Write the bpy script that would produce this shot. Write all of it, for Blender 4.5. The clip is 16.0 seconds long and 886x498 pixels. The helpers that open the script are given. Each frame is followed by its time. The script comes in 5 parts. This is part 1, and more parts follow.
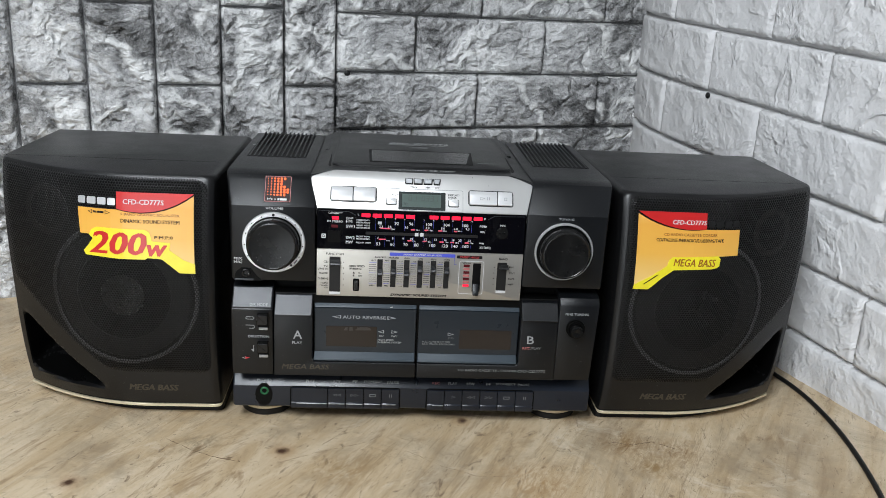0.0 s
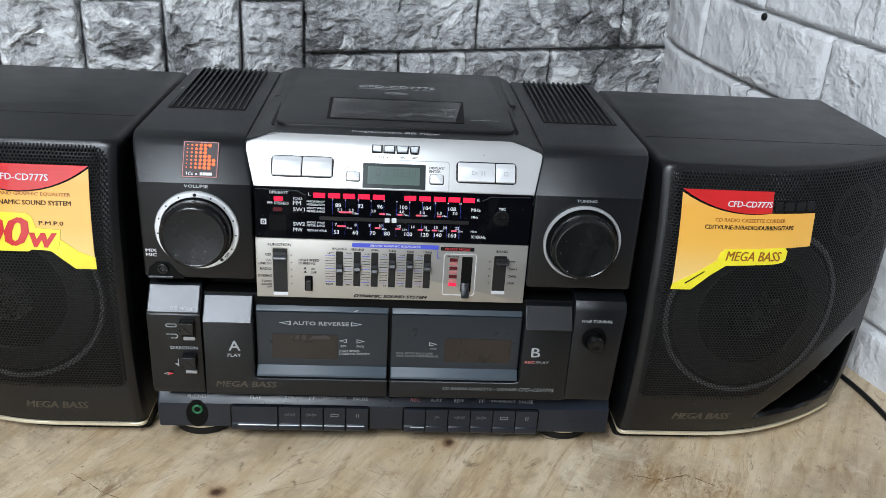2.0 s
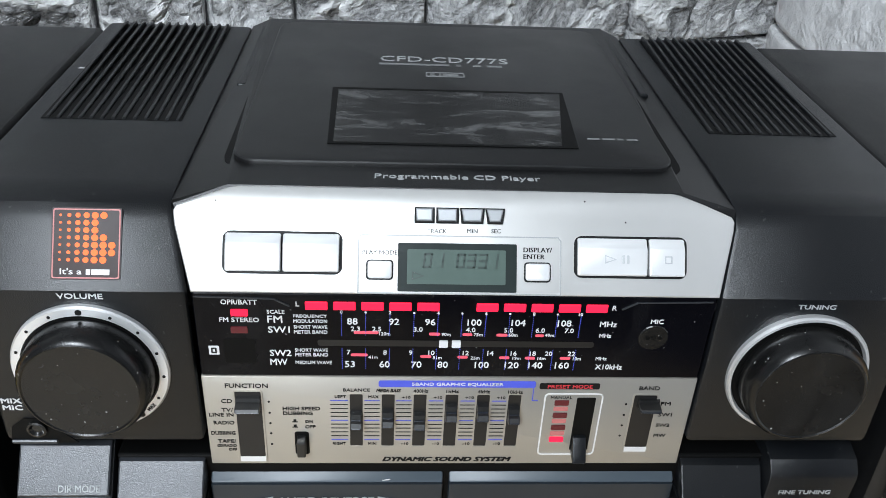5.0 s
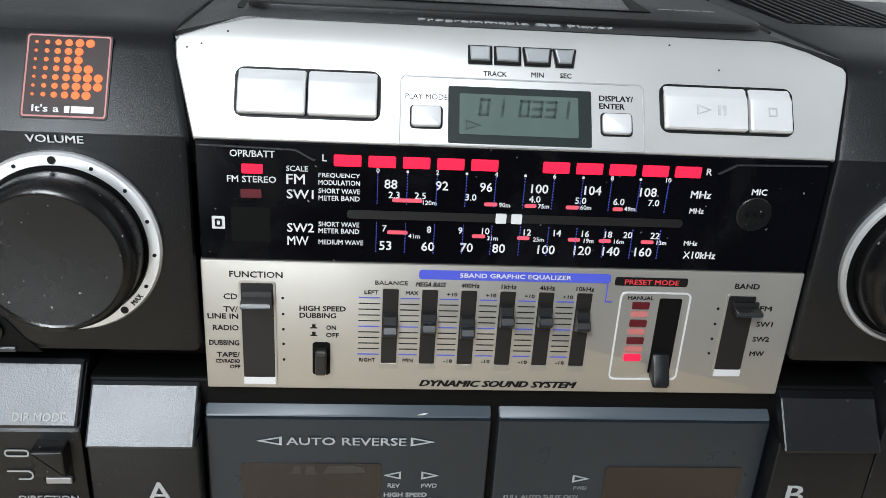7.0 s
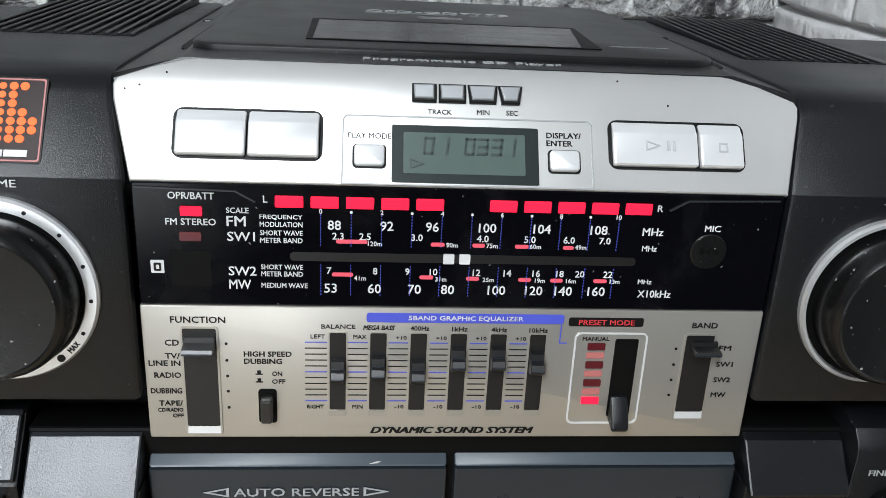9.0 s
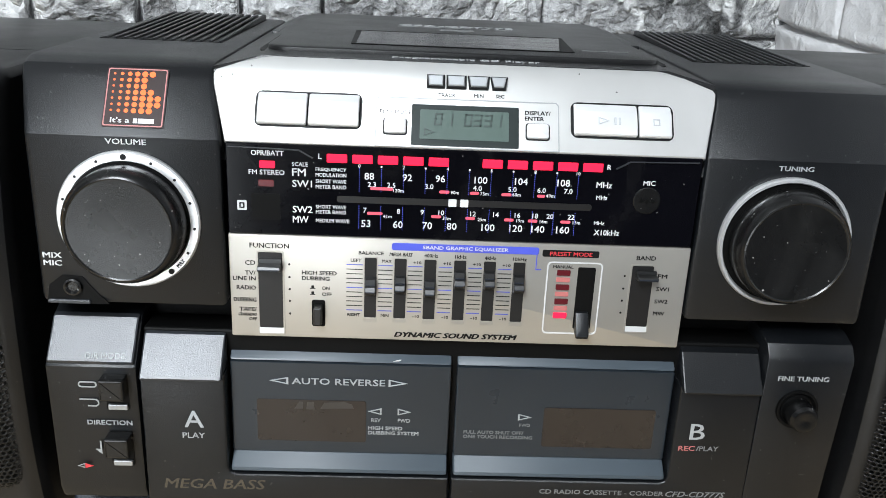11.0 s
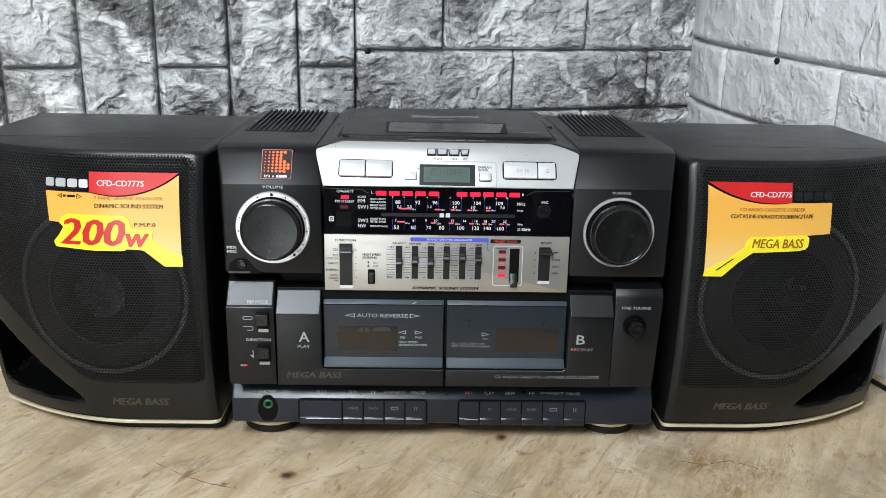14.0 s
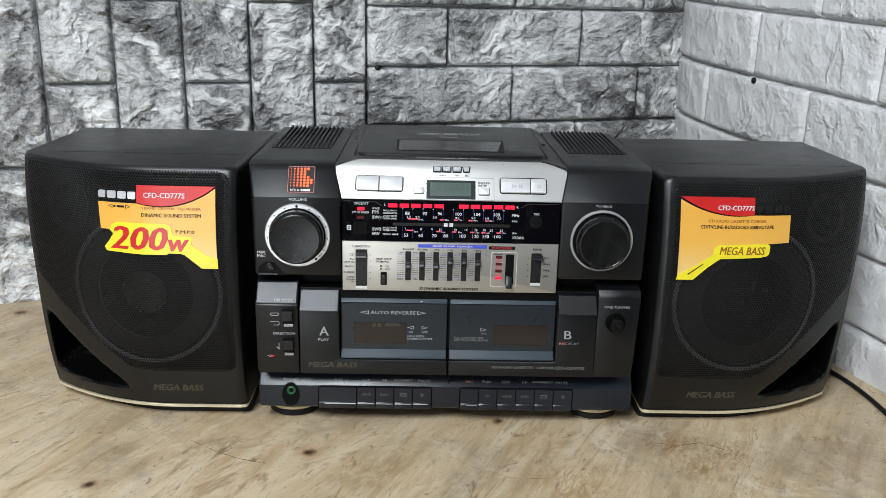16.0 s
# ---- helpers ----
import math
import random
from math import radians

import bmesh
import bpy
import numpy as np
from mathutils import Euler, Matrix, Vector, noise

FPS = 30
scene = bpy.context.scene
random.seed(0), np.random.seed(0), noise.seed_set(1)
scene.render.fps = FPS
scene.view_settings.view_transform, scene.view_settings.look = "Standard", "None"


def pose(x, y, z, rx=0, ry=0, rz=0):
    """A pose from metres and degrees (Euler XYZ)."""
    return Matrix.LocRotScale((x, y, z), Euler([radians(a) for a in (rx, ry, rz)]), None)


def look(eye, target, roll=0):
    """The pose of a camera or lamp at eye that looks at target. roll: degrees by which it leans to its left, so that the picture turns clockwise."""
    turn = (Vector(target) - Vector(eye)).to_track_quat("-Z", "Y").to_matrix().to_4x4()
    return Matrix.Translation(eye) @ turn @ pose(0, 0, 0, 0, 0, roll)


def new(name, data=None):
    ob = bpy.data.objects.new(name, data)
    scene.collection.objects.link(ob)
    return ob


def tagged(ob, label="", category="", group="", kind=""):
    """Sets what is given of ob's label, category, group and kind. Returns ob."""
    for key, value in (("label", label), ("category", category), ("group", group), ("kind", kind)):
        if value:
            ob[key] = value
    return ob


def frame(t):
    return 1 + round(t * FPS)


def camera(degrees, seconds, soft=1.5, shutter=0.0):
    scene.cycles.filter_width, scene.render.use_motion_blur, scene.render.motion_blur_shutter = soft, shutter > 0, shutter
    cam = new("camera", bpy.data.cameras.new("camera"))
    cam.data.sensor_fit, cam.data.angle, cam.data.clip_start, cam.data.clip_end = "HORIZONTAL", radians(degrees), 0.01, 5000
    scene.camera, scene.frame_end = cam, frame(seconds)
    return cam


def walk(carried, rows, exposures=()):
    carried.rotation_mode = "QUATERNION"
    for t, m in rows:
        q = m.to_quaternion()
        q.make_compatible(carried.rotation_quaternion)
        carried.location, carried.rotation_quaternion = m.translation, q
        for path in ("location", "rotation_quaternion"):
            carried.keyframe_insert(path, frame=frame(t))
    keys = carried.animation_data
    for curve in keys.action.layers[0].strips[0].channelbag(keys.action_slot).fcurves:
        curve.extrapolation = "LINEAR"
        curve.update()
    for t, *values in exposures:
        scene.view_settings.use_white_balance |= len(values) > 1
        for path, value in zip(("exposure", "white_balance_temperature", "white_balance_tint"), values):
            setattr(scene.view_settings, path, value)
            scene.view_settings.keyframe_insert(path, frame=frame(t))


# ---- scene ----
cam = camera(54.3, 16.0, soft=0.6)
METRES, EYE, TILT, LEAN, TURN = 1.1, 0.387, 0.0, 0.0, -4.4
ROWS = [
    (0.0, 0.0, 0.0, 0.0, 0.9, -17.14, -2.93),
    (0.5, -0.02, 0.0144, 0.0007, 0.8, -17.45, -2.97),
    (1.0, -0.0364, 0.0475, -0.0017, 0.56, -19.6, -2.91),
    (1.5, -0.0118, 0.1155, 0.0009, 0.68, -22.36, -3.04),
    (2.0, 0.0141, 0.1745, 0.0045, 1.62, -24.08, -3.16),
    (2.5, 0.0083, 0.2346, 0.0031, 2.84, -26.53, -3.53),
    (3.0, -0.0126, 0.306, 0.009, 3.29, -27.68, -3.8),
    (5.5, -0.0223, 0.4281, -0.0481, 1.44, -31.66, -2.36),
    (6.0, -0.0293, 0.4348, -0.0872, 1.15, -30.74, -2.52),
    (6.5, -0.0393, 0.4369, -0.1046, 0.85, -27.45, -3.03),
    (7.0, -0.0376, 0.4317, -0.1052, 0.71, -23.72, -3.25),
    (7.5, -0.0363, 0.4314, -0.1016, 0.72, -21.77, -3.2),
    (8.0, -0.0342, 0.4355, -0.1007, 0.44, -20.94, -2.91),
    (8.5, -0.0311, 0.4383, -0.104, 0.31, -20.8, -2.61),
    (9.0, -0.0255, 0.4367, -0.1071, 0.12, -20.84, -2.7),
    (11.5, -0.0083, 0.3193, -0.0984, 3.41, -19.07, -2.31),
    (12.0, -0.0029, 0.2775, -0.091, 3.44, -18.58, -2.16),
    (12.5, -0.0013, 0.2302, -0.0827, 3.43, -17.85, -1.87),
    (13.0, 0.003, 0.1841, -0.0731, 3.4, -17.07, -1.53),
    (13.5, 0.0112, 0.1391, -0.0654, 3.33, -16.71, -1.35),
    (14.0, 0.0082, 0.0967, -0.0512, 3.25, -16.2, -1.07),
    (14.5, 0.0069, 0.0666, -0.0452, 3.34, -15.91, -0.98),
    (15.0, 0.0112, 0.0438, -0.0443, 3.45, -16.01, -1.0),
    (15.5, 0.0073, 0.0333, -0.0362, 3.65, -16.15, -1.11),
    (16.0, 0.0109, 0.0254, -0.0223, 3.51, -16.55, -1.3),
]
EXPOSURES = (
    (0.0, -0.04, 6450, 10), (1.5, 0.04, 6350, 10), (2.2, 0.18, 6050, 9), (3.0, 0.5, 5900, 8), (5.5, 0.3, 6300, 9), (7.5, 0.2, 6400, 9),
    (9.0, 0.14, 6450, 9), (11.5, 0.6, 6400, 9), (12.5, 0.46, 6400, 9), (13.5, 0.3, 6400, 9), (14.5, 0.11, 6400, 9), (16.0, 0.04, 6450, 9))
walk(cam, [(t, pose(-0.035, -0.70, EYE, TILT, LEAN, TURN) @ pose(METRES * x, METRES * y, METRES * z, 90 + pitch, roll, yaw)) for t, x, y, z, yaw, pitch, roll in ROWS], EXPOSURES)

# ---- light ----
world = bpy.data.worlds.new("world")
scene.world = world
world.use_nodes = True
world.node_tree.nodes["Background"].inputs[0].default_value = (0.85, 0.92, 1.0, 1)
world.node_tree.nodes["Background"].inputs[1].default_value = 0.02


def area_lamp(name, m, sx, sy, watts, colour):
    data = bpy.data.lights.new(name, "AREA")
    data.shape, data.size, data.size_y, data.energy, data.color = "RECTANGLE", sx, sy, watts, colour
    ob = new(name, data)
    ob.matrix_basis = m
    return ob


def left_fill_pose():
    """Where the added fill light stands: front left, in an unseen opening, facing into the room."""
    return pose(-1.02, -2.62, 0.12, 90, 0, 17)


area_lamp("ceiling_light", look((-0.58, -1.30, 1.58), (-0.05, 0.1, 0.15)), 0.6, 1.0, 65, (0.915, 0.97, 1.02))
# added fill light that lifts the sheen on the stereo's left side
area_lamp("left_fill_light", left_fill_pose(), 0.8, 1.7, 25, (0.92, 0.97, 1.0))

# ---- materials ----


class Nodes:
    """A short way to write node trees."""

    def __init__(self, name):
        self.mat = bpy.data.materials.new(name)
        self.mat.use_nodes = True
        self.tree = self.mat.node_tree
        self.bsdf = self.tree.nodes["Principled BSDF"]
        self.out = self.tree.nodes["Material Output"]
        self.n = self.tree.nodes.new("ShaderNodeNewGeometry")
        self.place = self.n.outputs["Position"]

    def add(self, kind, ins=(), **props):
        node = self.tree.nodes.new("ShaderNode" + kind)
        for k, v in props.items():
            if k == "operation":
                node.operation = v
            elif k == "blend_type":
                node.blend_type = v
            elif k == "feature":
                node.feature = v
            elif k == "data_type":
                node.data_type = v
            elif k == "distance":
                node.distance = v
        for key, v in dict(ins).items():
            self.put(node.inputs[key], v)
        return node

    def put(self, socket, v):
        if isinstance(v, bpy.types.NodeSocket):
            self.tree.links.new(v, socket)
        elif isinstance(v, tuple) and len(v) == 3 and socket.type == "RGBA":
            socket.default_value = (*v, 1)
        else:
            socket.default_value = v

    def set(self, **values):
        for k, v in values.items():
            self.put(self.bsdf.inputs[k.replace("_", " ")], v)

    def noise(self, scale, detail=4.0, rough=0.55, vector=None, distort=0.0):
        node = self.add("TexNoise", {"Vector": vector or self.place, "Scale": scale, "Detail": detail, "Roughness": rough, "Distortion": distort})
        return node.outputs["Fac"]

    def ramp(self, fac, *stops):
        node = self.add("ValToRGB", {"Fac": fac})
        e = node.color_ramp.elements
        while len(e) < len(stops):
            e.new(0.5)
        for el, (p, c) in zip(e, stops):
            el.position = p
            el.color = (*c, 1) if isinstance(c, tuple) else (c, c, c, 1)
        return node.outputs["Color"]

    def math(self, op, a, b=0.0, c=0.0):
        return self.add("Math", {0: a, 1: b, 2: c}, operation=op).outputs[0]

    def mix(self, fac, a, b, blend="MIX"):
        node = self.add("MixRGB", {"Fac": fac, "Color1": a, "Color2": b}, blend_type=blend)
        return node.outputs[0]

    def bump(self, height, dist, strength=1.0, under=None):
        node = self.add("Bump", {"Height": height, "Distance": dist, "Strength": strength})
        if under:
            self.put(node.inputs["Normal"], under)
        self.put(self.bsdf.inputs["Normal"], node.outputs[0])
        return node.outputs[0]

    def scaled(self, x, y, z, turn=0.0):
        turned = self.add("Mapping", {"Vector": self.place, "Rotation": (0, 0, turn)}).outputs[0]
        return self.add("Mapping", {"Vector": turned, "Scale": (x, y, z)}).outputs[0]


def plastic(name, colour, rough=0.45, grain=0.00012, wear=0.25, metal=0.0, spec=0.5, coat=0.0, grain_scale=1600, dust=0.0):
    m = Nodes(name)
    big = m.noise(14, 5)
    fine = m.noise(grain_scale, 2)
    dark = tuple(c * (1 - wear) for c in colour)
    light = tuple(min(1, c * (1 + wear)) for c in colour)
    base = m.ramp(big, (0.3, dark), (0.7, light))
    if dust:
        fleck = m.ramp(m.noise(620, 1, 0.5), (0.745, 0.0), (0.79, dust))
        film = m.ramp(m.noise(22, 6, 0.65, None, 0.6), (0.5, 0.0), (0.75, dust * 0.05))
        base = m.mix(fleck, m.mix(film, base, (0.5, 0.49, 0.47)), (0.5, 0.49, 0.47))
    m.set(Base_Color=base, Metallic=metal, Specular_IOR_Level=spec, Coat_Weight=coat)
    m.set(Roughness=m.math("MULTIPLY_ADD", m.noise(45, 6), 0.16, rough - 0.08))
    if grain:
        m.bump(fine, grain, 0.6)
    return m.mat


def flat(name, colour, rough=0.5, metal=0.0):
    m = Nodes(name)
    v = m.noise(90, 3)
    m.set(Base_Color=m.ramp(v, (0.2, tuple(c * 0.9 for c in colour)), (0.8, tuple(min(1, c * 1.06) for c in colour))), Roughness=rough, Metallic=metal)
    return m.mat


def glow(name, colour, strength):
    m = Nodes(name)
    m.set(Base_Color=tuple(c * 0.5 for c in colour), Roughness=0.6, Specular_IOR_Level=0.2, Emission_Color=colour, Emission_Strength=strength)
    return m.mat


BLACK = plastic("black_grained_plastic", (0.0036, 0.0042, 0.0052), 0.34, 0.00014, spec=0.42, grain_scale=3200, dust=0.07)
BLACK_TOP = plastic("black_matte_cabinet", (0.0042, 0.0042, 0.0045), 0.36, 0.00009, spec=0.44, grain_scale=3200, dust=0.08)
# near-black, also painted on flush plates as the shade of slots and sockets
DARK = plastic("dark_recess_plastic", (0.002, 0.002, 0.002), 0.5, 0, spec=0.12)
# BAR, DOOR and STRIP carry extra blue for the sheen of cool light
BAR = plastic("cool_tinted_gloss_plastic", (0.0065, 0.0095, 0.0160), 0.3, 0.00006, spec=0.5)
# black plastic greyed in its base colour for the sheen on lit edges
CAP = plastic("grey_sheen_plastic", (0.024, 0.026, 0.030), 0.33, 0.00016, metal=0.15, spec=0.62, grain_scale=2100)
DOOR = plastic("smoked_grey_plastic", (0.0135, 0.0182, 0.0235), 0.3, 0, 0.12, spec=0.5)
STRIP = plastic("cool_tinted_trim", (0.045, 0.058, 0.070), 0.4, 0.00005, 0.1, spec=0.45)
SILVER = plastic("silver_paint", (0.62, 0.615, 0.6), 0.36, 0.00003, 0.05, metal=0.6)
CHAMPAGNE = plastic("champagne_silver_paint", (0.43, 0.408, 0.368), 0.36, 0.00003, 0.06, metal=0.7)
BUTTON = plastic("silver_button", (0.68, 0.68, 0.68), 0.34, 0.00002, 0.04, metal=0.35)
CHROME = plastic("brushed_metal", (0.74, 0.74, 0.74), 0.34, 0.00002, 0.06, metal=0.7)
BADGE = plastic("dull_silver_badge", (0.36, 0.37, 0.38), 0.34, 0.00003, 0.1, metal=0.6)
GLOSS = plastic("gloss_black_panel", (0.0016, 0.0016, 0.0026), 0.14, 0, 0.2, spec=0.13, dust=0.3)
KNOB = plastic("black_knob_plastic", (0.004, 0.004, 0.004), 0.26, 0.00006, spec=0.42, dust=0.5)
SLIDER = plastic("gloss_black_slider", (0.004, 0.004, 0.004), 0.38, 0, spec=0.7, dust=0.2)
PORT = plastic("gloss_black_port", (0.002, 0.002, 0.002), 0.3, 0, spec=0.2)
CONE = plastic("speaker_cone", (0.006, 0.006, 0.006), 0.45, 0.0001, spec=0.3)
RING = plastic("woofer_ring", (0.12, 0.12, 0.125), 0.45, 0, metal=0.3)
GOLD = plastic("pale_gold_strip", (0.68, 0.6, 0.43), 0.34, 0, 0.08, metal=0.4)
RUBBER = plastic("rubber", (0.006, 0.006, 0.006), 0.5, 0.0001, spec=0.3)
WHITE_INK = flat("white_ink", (0.6, 0.6, 0.6))
SOFT_INK = flat("pale_grey_ink", (0.33, 0.34, 0.35))
PALE_INK = flat("pale_key_ink", (0.42, 0.43, 0.44))
GREY_INK = flat("grey_ink", (0.3, 0.31, 0.31))
DIM_INK = flat("dim_gold_ink", (0.060, 0.048, 0.032))
KEY_INK = flat("faint_key_ink", (0.085, 0.088, 0.092))
LID_INK = flat("dim_grey_ink", (0.16, 0.165, 0.165))
BLACK_INK = plastic("black_ink", (0.004, 0.004, 0.004), 0.5, 0, spec=0.2)
BLUE_INK = flat("blue_ink", (0.06, 0.08, 0.5))
RED_INK = flat("red_ink", (0.6, 0.04, 0.05))
PINK_INK = flat("pink_red_ink", (0.78, 0.09, 0.13))
MARK_INK = flat("faded_red_ink", (0.42, 0.13, 0.12))
LED_ON = glow("red_led_lit", (1.0, 0.012, 0.05), 1.0)
LED_OFF = flat("red_led_dark", (0.085, 0.008, 0.012), 0.25)
AMBER = glow("orange_dot_lit", (1.0, 0.15, 0.04), 1.0)
MATRIX = plastic("dark_red_window", (0.016, 0.005, 0.004), 0.34, 0, spec=0.12)
SLOT = flat("grey_slot", (0.0065, 0.006, 0.006), 0.4)
LCD = flat("lcd_green_grey", (0.075, 0.105, 0.092), 0.2)
LCD_FRAME = flat("lcd_frame", (0.018, 0.024, 0.023), 0.2)
LCD_INK = flat("lcd_digit", (0.03, 0.045, 0.04), 0.3)
BROWN = flat("brown_smoked_window", (0.019, 0.0145, 0.0125), 0.16)
REEL = flat("dim_tape_reel", (0.032, 0.028, 0.025), 0.3)
SCORE = flat("dark_score", (0.16, 0.1, 0.05))
GREEN = flat("green_ring", (0.012, 0.11, 0.04), 0.35)
STICK_RED = flat("sticker_red", (0.52, 0.018, 0.018), 0.28)
STICK_YELLOW = flat("sticker_yellow", (0.8, 0.68, 0.03), 0.28)
STICK_BROWN = flat("sticker_brown", (0.28, 0.09, 0.01), 0.4)


def sticker_orange():
    m = Nodes("sticker_orange")
    x = m.add("SeparateXYZ", {0: m.place}).outputs
    fade = m.math("MULTIPLY_ADD", x[2], 14.0, -2.0)
    m.set(Base_Color=m.ramp(fade, (0.0, (0.78, 0.55, 0.2)), (0.4, (0.74, 0.40, 0.07)), (0.75, (0.72, 0.36, 0.06)), (1.0, (0.74, 0.44, 0.13))), Roughness=0.28)
    return m.mat


STICK_ORANGE = sticker_orange()


def mesh_cloth():
    """Perforated black metal: round holes in a staggered grid, open to what lies behind."""
    m = Nodes("perforated_black_metal")
    x = m.add("SeparateXYZ", {0: m.place}).outputs
    p = 0.0023
    row = m.math("DIVIDE", x[2], p * 0.866)
    near = m.math("ROUND", row)
    half = m.math("MULTIPLY", m.math("FLOORED_MODULO", near, 2.0), 0.5)
    col = m.math("ADD", m.math("DIVIDE", x[0], p), half)
    dx = m.math("SUBTRACT", col, m.math("ROUND", col))
    dz = m.math("MULTIPLY", m.math("SUBTRACT", row, near), 0.866)
    r = m.math("SQRT", m.math("ADD", m.math("MULTIPLY", dx, dx), m.math("MULTIPLY", dz, dz)))
    hole = m.math("LESS_THAN", r, 0.34)
    m.set(Base_Color=m.ramp(m.noise(30, 4), (0.3, 0.005), (0.7, 0.009)), Roughness=0.32, Metallic=0.0, Specular_IOR_Level=0.24)
    m.bump(m.ramp(r, (0.3, 0.0), (0.5, 1.0)), 0.0004, 0.8)
    clear = m.add("BsdfTransparent")
    mixed = m.add("MixShader", {0: hole, 1: m.bsdf.outputs[0], 2: clear.outputs[0]})
    m.put(m.out.inputs[0], mixed.outputs[0])
    return m.mat


CLOTH = mesh_cloth()


def lid_window():
    m = Nodes("scuffed_smoked_window")
    s = m.noise(60, 8, 0.7, m.scaled(0.35, 1, 1), 1.2)
    m.set(Base_Color=m.ramp(s, (0.5, 0.006), (0.72, 0.12)), Roughness=m.math("MULTIPLY_ADD", s, 0.3, 0.06), Specular_IOR_Level=0.25)
    return m.mat


WINDOW = lid_window()


def crinkle(m, scale, vector=None, detail=3.0, distort=0.3):
    """Sharp creases: the folded valley of a noise, 0 in the crease."""
    return m.math("MULTIPLY", m.math("ABSOLUTE", m.math("SUBTRACT", m.noise(scale, detail, 0.55, vector, distort), 0.5)), 4.0)


def marble_foam():
    """Grey printed stone: light and dark drifts, chipped grains, a few pale veins and near-black patches."""
    m = Nodes("grey_stone_print")
    warp = m.add("TexNoise", {"Vector": m.place, "Scale": 9.0, "Detail": 6.0})
    v = m.add("MixRGB", {"Fac": 0.045, "Color1": m.place, "Color2": warp.outputs["Color"]}).outputs[0]
    slant = m.add("Mapping", {"Vector": v, "Rotation": (0.25, 0.8, 0.25), "Scale": (0.9, 1.0, 1.35)}).outputs[0]
    drift = m.noise(9, 7, 0.62, v)
    grain = m.noise(135, 4, 0.62, slant)
    coarse = m.noise(48, 5, 0.62, slant)
    chip = m.add("TexVoronoi", {"Vector": slant, "Scale": 130.0})
    cell = m.add("SeparateXYZ", {0: chip.outputs["Color"]}).outputs[0]
    grit = m.noise(420, 5, 0.7, v)
    tone = m.math("ADD", m.math("MULTIPLY", drift, 0.50), m.math("MULTIPLY", coarse, 0.16))
    tone = m.math("ADD", tone, m.math("ADD", m.math("MULTIPLY", cell, 0.06), m.math("MULTIPLY", grain, 0.14)))
    tone = m.math("ADD", tone, m.math("MULTIPLY", grit, 0.12))
    shade = m.ramp(tone, (0.365, 0.04), (0.435, 0.15), (0.495, 0.37), (0.560, 0.55), (0.640, 0.72))
    vein = m.noise(6.5, 4, 0.5, v, 0.2)
    near = m.math("ABSOLUTE", m.math("SUBTRACT", vein, 0.5))
    line = m.math("MULTIPLY", m.ramp(near, (0.0, 1.0), (0.016, 0.85), (0.028, 0.0)), m.ramp(coarse, (0.36, 0.3), (0.5, 1.0)))
    dark = m.noise(6.5, 9, 0.7, v)
    patch = m.ramp(dark, (0.60, 0.0), (0.64, 0.9))
    c = m.mix(patch, shade, m.ramp(grain, (0.42, 0.01), (0.62, 0.13)))
    c = m.mix(m.math("MULTIPLY", line, 0.85), c, (0.8, 0.8, 0.79))
    m.set(Base_Color=c, Roughness=m.math("MULTIPLY_ADD", grit, 0.3, 0.13), Specular_IOR_Level=0.6)
    fold = m.ramp(crinkle(m, 15, v, 3.0, 0.0), (0.0, 0.0), (0.25, 0.85), (0.7, 1.0))
    h = m.math("ADD", m.math("MULTIPLY", coarse, 1.5), m.math("ADD", m.math("MULTIPLY", grain, 0.6), m.math("MULTIPLY", chip.outputs["Distance"], 0.3)))
    h = m.math("ADD", h, m.math("ADD", m.math("MULTIPLY", fold, 0.8), m.math("MULTIPLY", line, 0.35)))
    m.bump(h, 0.0058, 1.0)
    return m.mat


def white_foam():
    """White pressed foam: a fine pebbled skin, smooth stretches and a few raised ridges."""
    m = Nodes("white_foam_brick")
    soft = m.noise(26, 4, 0.55)
    where = m.ramp(m.noise(13, 4, 0.6), (0.42, 0.25), (0.6, 1.0))
    pebble = m.noise(125, 4, 0.6)
    fine = m.noise(380, 4, 0.65)
    ridge = m.ramp(crinkle(m, 15, None, 4.0, 0.5), (0.0, 1.0), (0.07, 0.7), (0.22, 0.0))
    ridge = m.math("MULTIPLY", ridge, m.ramp(m.noise(17, 3), (0.46, 0.0), (0.54, 1.0)))
    spots = m.noise(8, 6, 0.6)
    c = m.ramp(spots, (0.28, (0.57, 0.565, 0.565)), (0.6, (0.68, 0.675, 0.675)))
    m.set(Base_Color=c, Roughness=m.math("MULTIPLY_ADD", fine, 0.2, 0.32))
    h = m.math("ADD", m.math("MULTIPLY", soft, 1.1), m.math("MULTIPLY", m.math("MULTIPLY", pebble, where), 0.75))
    h = m.math("ADD", h, m.math("ADD", m.math("MULTIPLY", ridge, 0.34), m.math("MULTIPLY", fine, 0.13)))
    m.bump(h, 0.0047, 0.95)
    return m.mat


def plain_wall(name, colour):
    m = Nodes(name)
    m.set(Base_Color=m.ramp(m.noise(3, 6), (0.3, tuple(c * 0.93 for c in colour)), (0.7, colour)), Roughness=0.8)
    m.bump(m.noise(120, 4), 0.001, 0.4)
    return m.mat


